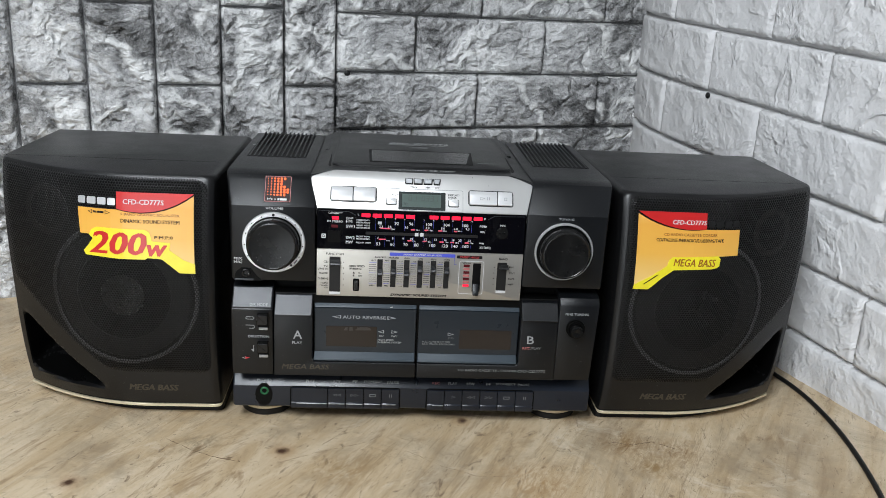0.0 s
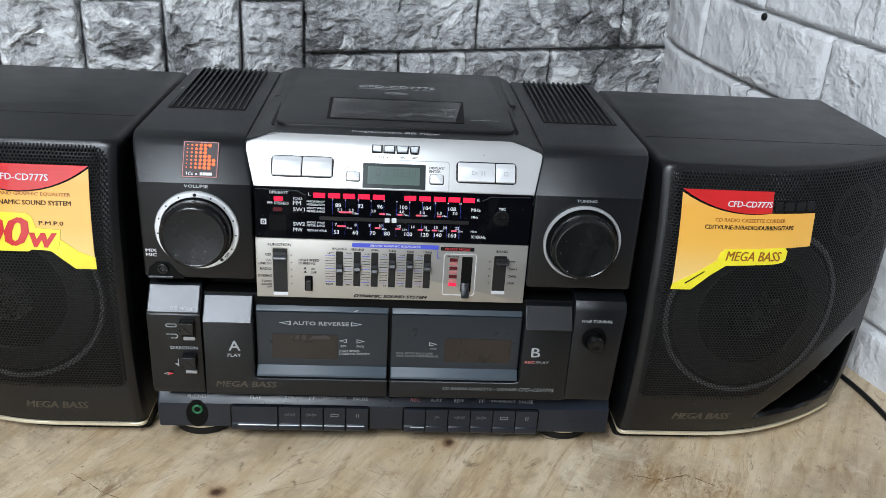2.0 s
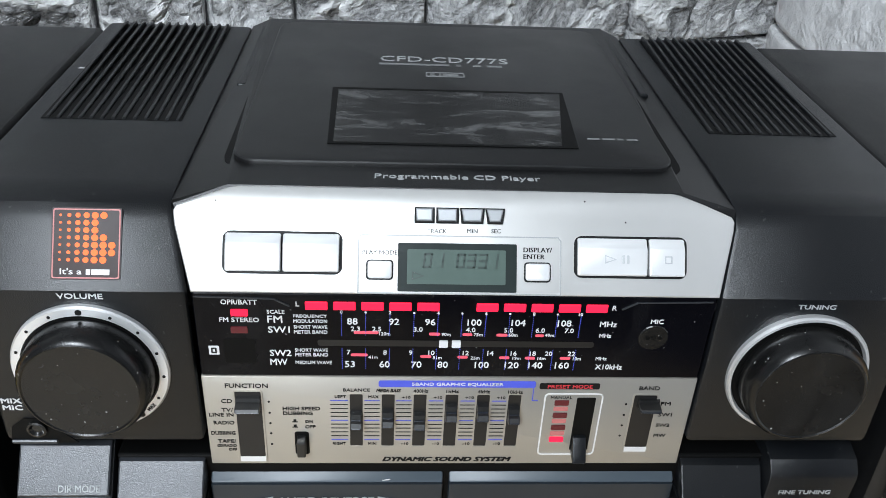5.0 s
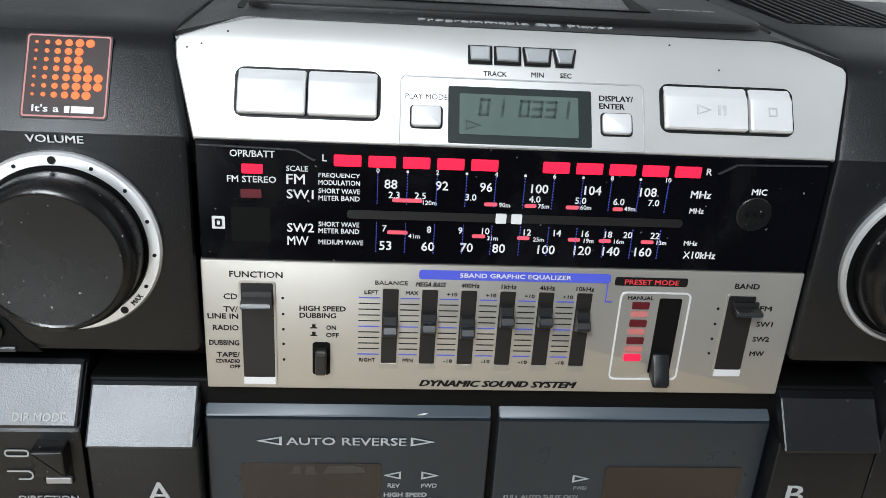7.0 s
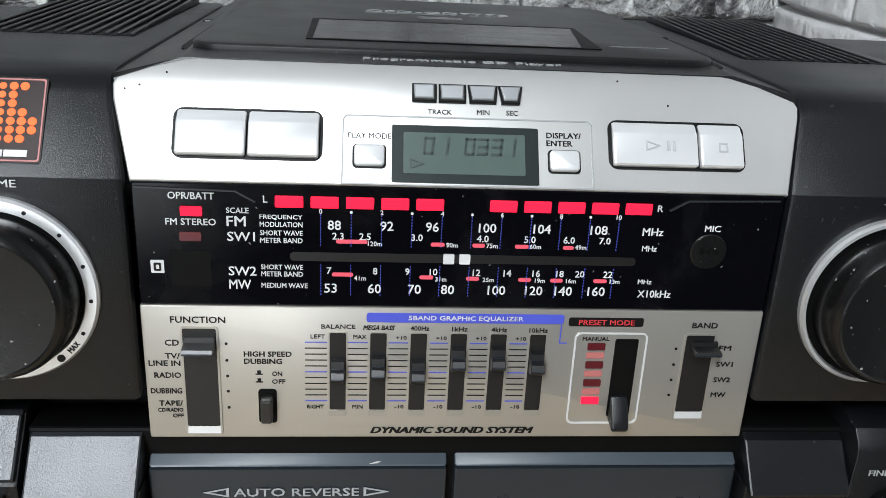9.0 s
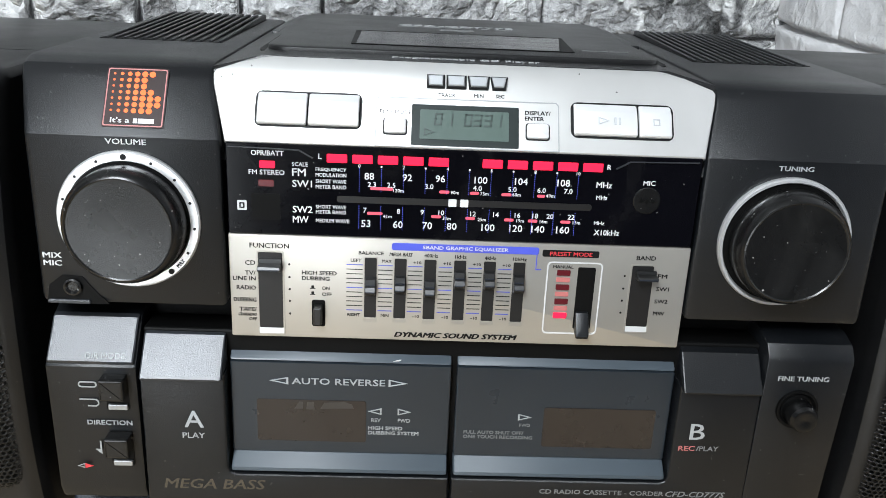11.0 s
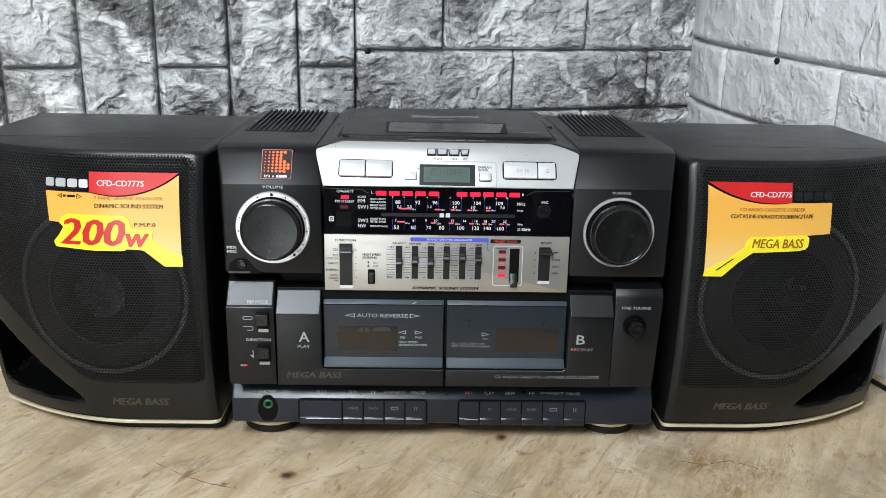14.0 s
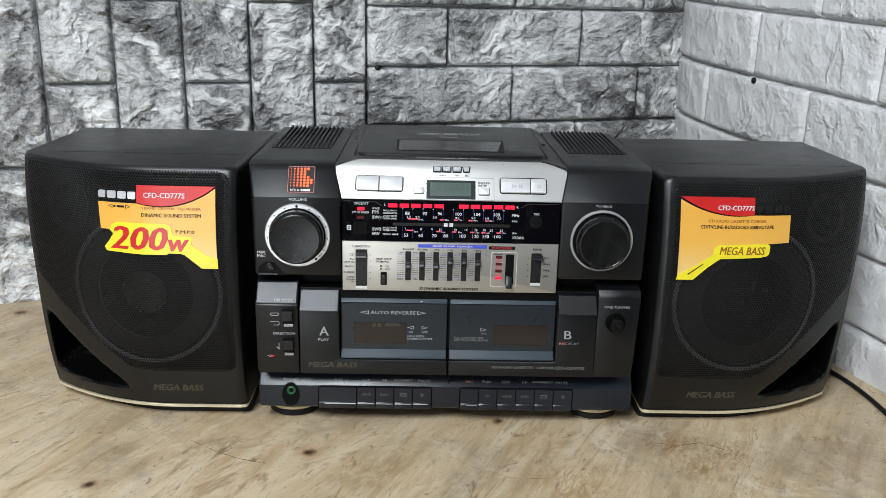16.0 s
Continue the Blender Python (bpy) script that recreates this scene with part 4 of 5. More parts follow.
# equalizer sliders
for i, kb in enumerate((0.1480, 0.1490, 0.1478, 0.1518, 0.1520, 0.1508)):
    a = -0.0341 + i * 0.01138
    s = part("equalizer_slider", frame_plate(rrect(a - 0.0027, 0.1333, a + 0.0027, 0.1604, 0.0006), rrect(a - 0.0023, 0.1338, a + 0.0023, 0.1600, 0.0005), -0.001, 0.0002, F0), CHAMPAGNE, eq)
    # flush as well, dark in place of a shaded recess
    part("slot", plate(rrect(a - 0.0023, 0.1352, a + 0.0023, 0.1600, 0.0005), -0.001, 0.0001, F0), SLOT, s)
    part("slot_lip", plate(rrect(a - 0.0023, 0.1338, a + 0.0023, 0.1350, 0.0003), -0.001, 0.0003, F0), CHAMPAGNE, s)
    part("slider_knob", prism([(0.0, kb - 0.0032), (-0.0024, kb - 0.0028), (-0.0044, kb - 0.0013), (-0.0047, kb - 0.0004), (-0.0037, kb + 0.0011), (-0.0022, kb + 0.0015), (-0.0017, kb + 0.0036), (0.0, kb + 0.0040)], a - 0.0020, a + 0.0020, 0.0002, 1), SLIDER, s)
    part("ridge", box(a - 0.0018, a + 0.0018, -0.0049, -0.0042, kb - 0.0009, kb - 0.0003, 0.0002, 1), BAR, s)
    part("ridge", box(a - 0.0018, a + 0.0018, -0.0026, -0.0020, kb + 0.0013, kb + 0.0017, 0.0001, 1), BAR, s)
    x0, x1 = a - (0.0092 if i == 0 else 0.0085), a - 0.0030
    x0 = x0 if i in (0, 1, 2) else a - 0.0082
    for j in range(11):
        b = 0.1570 - j * 0.00188
        part("scale_line", plate([(x0, b - 0.00012), (x1, b - 0.00012), (x1, b + 0.00012), (x0, b + 0.00012)], 0, 0.0002, F0), BLUE_INK if j in (0, 5, 10) else BLACK_INK, eq)
    if i > 1:
        text("+10", a - 0.0050, 0.1586, 0.0011, F0, BLACK_INK, eq, w=0.003)
        text("-10", a - 0.0050, 0.1362, 0.0011, F0, BLACK_INK, eq, w=0.0026)
# preset switch
pf = part("preset_frame", frame_plate(rrect(0.0335, 0.1306, 0.0550, 0.1608, 0.0018), rrect(0.0340, 0.1311, 0.0545, 0.1603, 0.0015), -0.0002, 0.0003, F0), BUTTON, eq)
# no real recess, the dark plate stands for its shade
part("slot", plate(rrect(0.0455, 0.1330, 0.0524, 0.1588, 0.0006), 0, 0.0001, F0), DARK, pf)
part("slider_knob", prism([(0.0, 0.1322), (-0.0052, 0.1310), (-0.0060, 0.1322), (-0.0052, 0.1345), (-0.0012, 0.1402), (0.0, 0.1404)], 0.0460, 0.0510, 0.0005), BLACK, pf, smooth=True)
for i in range(4):
    b = 0.1564 - i * 0.00595
    part("preset_light", plate(rrect(0.0374, b - 0.0011, 0.0426, b + 0.0011, 0.0003, 2), 0, 0.0005, F0), LED_ON if i == 3 else LED_OFF, pf)
    if i < 3:
        part("preset_mark", plate(rrect(0.0374, b - 0.0039, 0.0426, b - 0.0020, 0.0002, 1), 0, 0.0002, F0), MARK_INK, pf)

# big knobs
vol = part("volume_ring", lathe([(0.0262, -0.001), (0.0262, 0.0006), (0.0256, 0.0014), (0.0228, 0.0014), (0.0224, 0.0006), (0.0222, -0.001)], (-0.1232, -0.002, 0.1725), 64), CHROME, unit, "silver dial ring with black dots", smooth=True)
RING_F = front(-0.0034)
for i in range(13):
    q = radians(90 - (i - 6) * 23.8)
    part("dot", plate(disc(-0.1232 + 0.0242 * math.cos(q), 0.1725 + 0.0242 * math.sin(q), 0.0011 if i in (6, 12) else 0.00055, 12), -0.0001, 0.0002, RING_F), BLACK_INK, vol)
MAX_TURN = Matrix.Rotation(radians(48), 2)


def on_ring(a, b, d):
    """Print turned to follow the dial ring at its lower right."""
    p = MAX_TURN @ Vector((a, b))
    return RING_F(-0.1232 + 0.0242 * math.cos(radians(-41)) + p.x, 0.1725 + 0.0242 * math.sin(radians(-41)) + p.y, d)


text("MAX", 0, 0, 0.0015, on_ring, BLACK_INK, vol, w=0.0038)
part("knob_gap", lathe([(0.0224, 0), (0.0224, 0.0012), (0.021, 0.0012)], (-0.1232, -0.002, 0.1725), 48), DARK, vol)
part("knob", lathe([(0.0217, 0.0), (0.0215, 0.0082), (0.0206, 0.0104), (0.0196, 0.0114), (0.0191, 0.0116), (0.0186, 0.0112), (0.008, 0.0105), (0.001, 0.0104)], (-0.1232, -0.003, 0.1725), 64), KNOB, vol, "black volume knob", smooth=True)
part("knob_dimple", lathe([(0.0012, 0), (0.0011, 0.0006), (0.0006, 0.0004)], (-0.1342, -0.0134, 0.1835), 14), CAP, vol, smooth=True)
tun = part("tuning_ring", lathe([(0.0254, -0.001), (0.0254, 0.0010), (0.0249, 0.0020), (0.0240, 0.0020), (0.0234, 0.0008), (0.0230, -0.001)], (0.1224, -0.002, 0.1722), 64), CHROME, unit, "silver ring round the tuning knob", smooth=True)
part("knob_gap", lathe([(0.0234, 0), (0.0234, 0.0006), (0.021, 0.0006)], (0.1224, -0.002, 0.1722), 48), DARK, tun)
part("knob", lathe([(0.0216, 0.0), (0.0214, 0.0082), (0.0205, 0.0104), (0.0196, 0.0114), (0.0191, 0.0116), (0.0186, 0.0112), (0.008, 0.0105), (0.001, 0.0104)], (0.1224, -0.003, 0.1722), 64), KNOB, tun, "black tuning knob", smooth=True)
FB = front(-0.0015)
text("VOLUME", -0.1225, 0.2019, 0.0020, FB, WHITE_INK, unit, w=0.0145)
text("TUNING", 0.1224, 0.2008, 0.0018, FB, SOFT_INK, unit, w=0.0132)
text("MIX\nMIC", -0.1530, 0.1562, 0.0052, front(-0.0018), WHITE_INK, unit, w=0.0068)
# microphone socket at the lower edge
notch = part("socket_notch", plate([(-0.1565, 0.1385), (-0.1330, 0.1385), (-0.1370, 0.1425), (-0.1425, 0.1495), (-0.1500, 0.1500), (-0.1550, 0.1460)], 0, 0.0004, front(-0.0018)), DARK, unit)
part("socket", lathe([(0.0034, 0), (0.0034, 0.0014), (0.0026, 0.0016), (0.0018, 0.0006)], (-0.1462, -0.0020, 0.1455), 20), KNOB, notch, smooth=True)
part("notch_lip", box(-0.1560, -0.1400, -0.0032, 0.0, 0.1386, 0.1402, 0.0004, 1), CAP, notch)
# dot-matrix window on the leaning face
B = lambda a, b, d: tilt(a, b, d + 0.0010)
matrix = part("dot_matrix", plate(rrect(-0.1316, 0.0035, -0.1095, 0.0268, 0.0008), -0.001, 0.0003, B), MATRIX, unit, "dark red window with lit orange dots")
part("matrix_outline", frame_plate(rrect(-0.1312, 0.0039, -0.1099, 0.0264, 0.0007), rrect(-0.1308, 0.0043, -0.1103, 0.0260, 0.0006), 0.0002, 0.0004, B), MARK_INK, matrix)
for r, n in enumerate((6, 5, 5, 6, 7, 7, 6)):
    for c in range(n):
        rad = (0.0004, 0.0006, 0.0008, 0.00095, 0.0011, 0.00115, 0.00115)[c]
        part("matrix_dot", plate(disc(-0.1288 + c * 0.00272, 0.0243 - r * 0.0024, rad, 10), 0.0002, 0.0005, B), AMBER, matrix)
text("It's a", -0.1252, 0.0062, 0.0020, B, WHITE_INK, matrix, w=0.0068, d=0.0005)
bars(-0.1165, 0.0060, 0.0078, 0.0018, B, WHITE_INK, matrix, 1, 0.0005)

for x, y, a in ((-0.1585, 0.1345, 0.6), (-0.1545, 0.1225, 0.2)):
    part("paint_chip", plate([(x - 0.0014, y - 0.0006), (x + 0.0010, y - 0.0008), (x + 0.0015, y + 0.0004), (x - 0.0008, y + 0.0009)], 0, 0.0001, top(0.2287)), WHITE_INK, unit)
for a, b in ((-0.0868, 0.0262), (-0.0905, 0.0250), (-0.0800, 0.0300), (0.0420, 0.0318), (0.0560, 0.0250)):
    part("paint_chip", plate(disc(a, b, 0.0003, 6), -0.0002, 0.0001, T), BLACK_INK, crown)

# ---- the cassette deck ----
part("deck_panel", prism([(-0.003, 0.0525), (-0.005, 0.0580), (-0.0060, 0.1135), (-0.0042, 0.1160), (0.0068, 0.1296), (0.0125, 0.1320), (0.05, 0.1325), (0.05, 0.0525)], -0.1590, -0.1240, 0.0012), BLACK, unit, smooth=True)
part("deck_well", box(-0.1235, 0.1240, 0.004, 0.05, 0.0535, 0.1265, 0.001), DARK, unit)
PNL = front(-0.0060)
part("deck_panel", plate([(-0.1232, 0.0530), (-0.0006, 0.0530), (-0.0006, 0.0664), (-0.0870, 0.0664), (-0.0893, 0.0674), (-0.0903, 0.0697), (-0.0903, 0.1115), (-0.1232, 0.1115)], -0.012, 0.0, PNL, 0.0012, 3), BLACK, unit, smooth=True)
part("deck_panel", plate([(0.0006, 0.0530), (0.1232, 0.0530), (0.1232, 0.1115), (0.0903, 0.1115), (0.0903, 0.0697), (0.0893, 0.0674), (0.0870, 0.0664), (0.0006, 0.0664)], -0.012, 0.0, PNL, 0.0012, 3), BLACK, unit, smooth=True)
bm = prism([(-0.003, 0.0525), (-0.005, 0.0580), (-0.0060, 0.1235), (-0.0052, 0.1262), (-0.0020, 0.1300), (0.0060, 0.1325), (0.05, 0.1328), (0.05, 0.0525)], 0.1234, 0.1580, 0.0006)
for v in bm.verts:
    if v.co.x > 0.14:
        v.co.x -= 0.0025 * max(0.0, (0.12 - v.co.z) / 0.068)
part("deck_panel", bm, BLACK, unit, smooth=True)
# twin caps: the right one stays black, the left is greyed as if lit
part("deck_cap", prism([(-0.004, 0.1098), (-0.0086, 0.1098), (-0.0088, 0.1106), (0.0012, 0.1236), (0.005, 0.1252), (0.03, 0.1258), (0.03, 0.1098)], 0.0908, 0.1226, 0.0007, 2), BLACK, unit, smooth=True)
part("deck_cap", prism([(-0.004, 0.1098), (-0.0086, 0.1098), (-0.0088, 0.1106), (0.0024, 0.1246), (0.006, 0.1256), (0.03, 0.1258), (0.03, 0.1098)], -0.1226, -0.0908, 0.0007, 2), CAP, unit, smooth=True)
# the strip of the switch panel, its grey standing for light caught by the slope
def strip_face(a, b, d):
    """The slanted strip above the two slide switches."""
    return Vector((a, -0.0062 + (b - 0.1160) * 0.8 - 0.781 * d, b + 0.625 * d))


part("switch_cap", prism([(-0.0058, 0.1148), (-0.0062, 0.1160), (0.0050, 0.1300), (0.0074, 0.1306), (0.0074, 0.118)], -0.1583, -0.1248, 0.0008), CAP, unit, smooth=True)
D = front(0.0001)
for x0, x1 in ((-0.0893, -0.0012), (0.0012, 0.0893)):
    left = x0 < 0
    door = part("cassette_door", prism([(0.003, 0.0735), (0.0002, 0.0740), (0.0005, 0.1142), (0.0018, 0.1146), (0.02, 0.1146), (0.02, 0.0735)], x0, x1, 0.0006), DOOR, unit, "smoked grey cassette door with pale lower edge", smooth=True)
    part("door_top", prism([(0.0010, 0.1150), (0.0014, 0.1156), (0.0058, 0.1190), (0.02, 0.1195), (0.02, 0.1150)], x0, x1, 0.0006), STRIP, door, smooth=True)
    part("door_edge", prism([(0.004, 0.0668), (-0.0040, 0.0668), (-0.0052, 0.0678), (-0.0050, 0.0692), (0.0000, 0.0738), (0.01, 0.0738), (0.01, 0.0668)], x0, x1, 0.0012), STRIP, door, smooth=True)
    if left:
        pane = part("tape_window", plate(rrect(-0.0790, 0.0790, -0.0350, 0.0980, 0.001), -0.0005, 0.0001, D), BROWN, door, "brown smoked tape window")
        for pts in ([(-0.0640, 0.0940), (-0.0605, 0.0940), (-0.0605, 0.0972), (-0.0620, 0.0972)], [(-0.0592, 0.0938), (-0.0558, 0.0938), (-0.0562, 0.0972), (-0.0588, 0.0972)], [(-0.0535, 0.0942), (-0.0400, 0.0946), (-0.0408, 0.0966), (-0.0438, 0.0975), (-0.0520, 0.0970)]):
            part("tape_reel", plate(pts, 0.0, 0.0002, D), REEL, pane)
        text("AUTO REVERSE", -0.0462, 0.1065, 0.0028, D, SOFT_INK, door, w=0.0372)
        tri(-0.0700, 0.1065, -0.0076, 0.0032, D, SOFT_INK, door, 0.0004)
        tri(-0.0224, 0.1065, 0.0076, 0.0032, D, SOFT_INK, door, 0.0004)
        tri(-0.0315, 0.0935, -0.0055, 0.0030, D, GREY_INK, door, 0.0004)
        tri(-0.0195, 0.0935, 0.0055, 0.0030, D, GREY_INK, door, 0.0004)
        text("REV", -0.0310, 0.0895, 0.0016, D, GREY_INK, door)
        text("FWD", -0.0196, 0.0895, 0.0016, D, GREY_INK, door)
        text("HIGH SPEED\nDUBBING SYSTEM", -0.0238, 0.0847, 0.0038, D, GREY_INK, door, w=0.0205)
    else:
        part("tape_window", plate(rrect(0.0375, 0.0790, 0.0835, 0.0972, 0.001), -0.0005, 0.0001, D), BROWN, door, "brown smoked tape window")
        tri(0.0298, 0.0925, 0.0055, 0.0030, D, GREY_INK, door, 0.0004)
        text("FWD", 0.0300, 0.0888, 0.0014, D, LID_INK, door)
        text("FULL AUTO SHUT OFF/\nONE TOUCH RECORDING", 0.0192, 0.0840, 0.0036, D, LID_INK, door, w=0.0285)
part("paint_chip", plate([(-0.0245, 0.1158), (-0.0222, 0.1160), (-0.0212, 0.1166), (-0.0226, 0.1165)], 0, 0.0002, front(0.0012)), WHITE_INK, unit)
text("A", -0.1030, 0.0916, 0.0075, PNL, SOFT_INK, unit, w=0.0075, bold=0.02)
text("PLAY", -0.1033, 0.0842, 0.0024, PNL, SOFT_INK, unit, w=0.0088)
text("B", 0.0996, 0.0914, 0.0072, PNL, GREY_INK, unit, w=0.0060, bold=0.02)
text("REC", 0.0961, 0.0836, 0.0022, PNL, MARK_INK, unit, w=0.0066)
text("/PLAY", 0.1047, 0.0836, 0.0022, PNL, LID_INK, unit, w=0.0090)
text("MEGA BASS", -0.0960, 0.0616, 0.0046, PNL, DIM_INK, unit, w=0.041, shear=0.2, bold=0.03)
text("CD RADIO CASSETTE - CORDER", 0.0634, 0.0614, 0.0021, PNL, LID_INK, unit, w=0.052)
text("CFD-CD777S", 0.1028, 0.0614, 0.0026, PNL, LID_INK, unit, w=0.025, shear=0.25)
text("FINE TUNING", 0.1388, 0.1166, 0.0021, PNL, GREY_INK, unit, w=0.0205)
ft = part("fine_tuning_socket", lathe([(0.0086, 0), (0.0084, 0.0012), (0.0074, 0.0012), (0.0064, 0.0002)], (0.1385, -0.0056, 0.1030), 28), DARK, unit, smooth=True)
part("knob", lathe([(0.0060, 0), (0.0057, 0.0076), (0.0048, 0.0090), (0.0036, 0.0092), (0.0012, 0.0086)], (0.1385, -0.0058, 0.1024), 28), KNOB, ft, smooth=True)
text("DIR MODE", -0.1358, 0.1178, 0.0020, strip_face, GREY_INK, unit, w=0.0150)
text("DIRECTION", -0.1360, 0.0891, 0.0021, front(-0.0060), SOFT_INK, unit, w=0.0175)
SWITCH = lambda a, b, d: Vector((a + 0.0022, -0.0056 - d, b))
for b0, b1 in ((0.0950, 0.1110), (0.0695, 0.0850)):
    s = part("slide_switch", plate(rrect(-0.1388, b0, -0.1298, b1, 0.0006), -0.001, 0.0003, SWITCH), DARK, unit)
    part("switch_knob", plate(rrect(-0.1392, b0 + 0.0068, -0.1298, b1 - 0.0002, 0.0005), 0, 0.0066, SWITCH, 0.0008), KNOB, s)
    part("switch_knob", plate(rrect(-0.1380, b0 + 0.0002, -0.1304, b0 + 0.0026, 0.0004), 0, 0.0014, SWITCH, 0.0004), BADGE, s)
SW = lambda a, b, d: Vector((a + 0.0022, -0.0062 - d, b))
part("loop_mark", frame_plate(rrect(-0.1490, 0.1047, -0.1418, 0.1073, 0.0012), rrect(-0.1485, 0.1052, -0.1423, 0.1068, 0.0008), 0, 0.0002, SW), GREY_INK, unit)
part("return_mark", plate([(-0.149, 0.0997), (-0.1425, 0.0997), (-0.1415, 0.0987), (-0.1415, 0.0973), (-0.1425, 0.0963), (-0.146, 0.0963), (-0.146, 0.0968), (-0.1428, 0.0968), (-0.142, 0.0975), (-0.142, 0.0985), (-0.1428, 0.0992), (-0.149, 0.0992)], 0, 0.0002, SW), GREY_INK, unit)
part("arrow", plate([(-0.1422, 0.0747), (-0.1422, 0.0807), (-0.1428, 0.0807), (-0.1428, 0.0770), (-0.1448, 0.0770)], 0, 0.0002, SW), GREY_INK, unit)
tri(-0.1510, 0.0690, -0.0030, 0.0022, SW, GREY_INK, unit, 0.0003)
tri(-0.1480, 0.0690, 0.0034, 0.0022, SW, RED_INK, unit)

# ---- the key bar and feet ----
bar = part("key_bar", prism([(0.03, 0.0140), (0.0115, 0.0140), (0.0088, 0.0160), (0.0082, 0.0200), (0.0082, 0.0355), (0.0090, 0.0368), (0.0142, 0.0446), (0.0165, 0.0465), (0.0220, 0.0476), (0.03, 0.0478)], -0.1615, 0.1615, 0.002, 3), BAR, unit, "glossy black key bar with a cool sheen in its colour", smooth=True)
KB = front(0.0082)
for cuts in ((-0.1100, -0.0772, -0.0612, -0.0452, -0.0292, -0.0130), (0.0120, 0.0278, 0.0440, 0.0602, 0.0764, 0.0928, 0.1092)):
    bed = part("key_bed", plate(rrect(cuts[0] - 0.0009, 0.0142, cuts[-1] + 0.0009, 0.0358, 0.003), -0.001, 0.0003, KB), DARK, bar)
    for i, (p, q) in enumerate(zip(cuts, cuts[1:])):
        part("key", prism([(0.009, 0.0150), (0.0066, 0.0150), (0.0056, 0.0165), (0.0056, 0.0202), (0.0062, 0.0212), (0.0066, 0.0345), (0.009, 0.0350)], p + 0.0003, q - 0.0003, 0.0004), BAR, bed, smooth=True)
        if cuts[0] < 0 or i == 0:
            part("key_line", box(p + (0.005 if i == 0 else 0.0008), q - (0.003 if i == len(cuts) - 2 else 0.0008), 0.0046, 0.0058, 0.0200, 0.0206, 0.0002, 1), BADGE, bed)
KF = front(0.0064)
for a, s in ((-0.0710, -1), (-0.0672, -1), (-0.0552, 1), (-0.0514, 1), (0.0502, -1), (0.0540, -1), (0.0665, 1), (0.0703, 1), (0.0362, 1)):
    tri(a, 0.0285, s * 0.0036, 0.0026, KF, KEY_INK, bar, 0.0004)
for a in (-0.0372, 0.0846):
    part("eject_mark", frame_plate([(a - 0.0028, 0.0272), (a + 0.0028, 0.0272), (a + 0.0028, 0.0298), (a - 0.0028, 0.0298)], [(a - 0.0023, 0.0277), (a + 0.0023, 0.0277), (a + 0.0023, 0.0293), (a - 0.0023, 0.0293)], 0, 0.0002, KF), LID_INK, bar)
for a in (-0.0218, -0.0202, 0.1004, 0.1020):
    part("pause_mark", plate([(a - 0.0003, 0.027), (a + 0.0003, 0.027), (a + 0.0003, 0.03), (a - 0.0003, 0.03)], 0, 0.0002, KF), LID_INK, bar)


def slope_bar(a, b, d):
    """The slanted top of the key bar."""
    k = (b - 0.0368) / 0.0078
    return Vector((a, 0.0090 + 0.0052 * k - d * 0.83, b + d * 0.55))


for s, a, w, mat in (("PHONES", -0.1340, 0.0128, GREY_INK), ("PLAY", -0.0930, 0.0075, GREY_INK), ("REW", -0.0692, 0.0064, GREY_INK), ("FF", -0.0532, 0.0042, GREY_INK), ("STOP/EJECT", -0.0372, 0.0165, GREY_INK), ("PAUSE", -0.0190, 0.0105, GREY_INK),
                     ("REC", 0.0200, 0.0066, MARK_INK), ("PLAY", 0.0352, 0.0080, GREY_INK), ("REW", 0.0515, 0.0072, GREY_INK), ("FF", 0.0680, 0.0040, GREY_INK), ("STOP/EJECT", 0.0838, 0.0180, GREY_INK), ("PAUSE", 0.1002, 0.0105, GREY_INK)):
    text(s, a, 0.0398, 0.0019, slope_bar, mat, bar, w=w)
# a flat oval, coloured dark for the shade of the hollow
jack = part("phones_recess", plate(disc(-0.1340, 0.0270, 0.0076, 32, 1.45), -0.001, 0.0004, KB), DARK, bar)
sock = part("phones_socket", lathe([(0.0038, 0), (0.0037, 0.0010), (0.0030, 0.0014), (0.0022, 0.0010), (0.0021, 0.0002)], (-0.1335, 0.0080, 0.0310), 24), GREEN, jack, "green headphone socket", smooth=True)
part("socket_hole", lathe([(0.0020, 0.0), (0.0020, 0.0006), (0.0010, 0.0005)], (-0.1335, 0.0080, 0.0310), 20), DARK, sock)
for x, y in ((-0.1355, 0.042), (0.1335, 0.043), (-0.1355, 0.17), (0.1335, 0.17)):
    for name, prof, mat in (("foot", [(0.0215, 0.0), (0.0228, 0.0012), (0.0228, 0.0058), (0.0215, 0.0064), (0.0205, 0.0140)], RUBBER), ("foot_ring", [(0.0229, 0.0066), (0.0232, 0.0070), (0.0232, 0.0090), (0.0226, 0.0096)], GOLD)):
        bm = bmesh.new()
        rings = [[bm.verts.new((x + r * math.cos(2 * math.pi * i / 40), y + r * math.sin(2 * math.pi * i / 40), z)) for i in range(40)] for r, z in prof]
        for p, q in zip(rings, rings[1:]):
            for i in range(40):
                bm.faces.new((p[i], p[(i + 1) % 40], q[(i + 1) % 40], q[i]))
        bm.faces.new(rings[0])
        bm.faces.new(rings[-1])
        part(name, bm, mat, unit, smooth=True)

# ---- the loudspeakers ----


SEAM_Y = 0.076


def outer_x(z):
    return 0.357 + 0.014 * (z / 0.222)


def face_y(x, z):
    """The bowed front of a loudspeaker; x counts from the middle of the stereo outwards."""
    return 0.005 + 0.0125 * (abs(z - 0.115) / 0.105) ** 3 + 3.0 * max(0.0, x - 0.235) ** 2


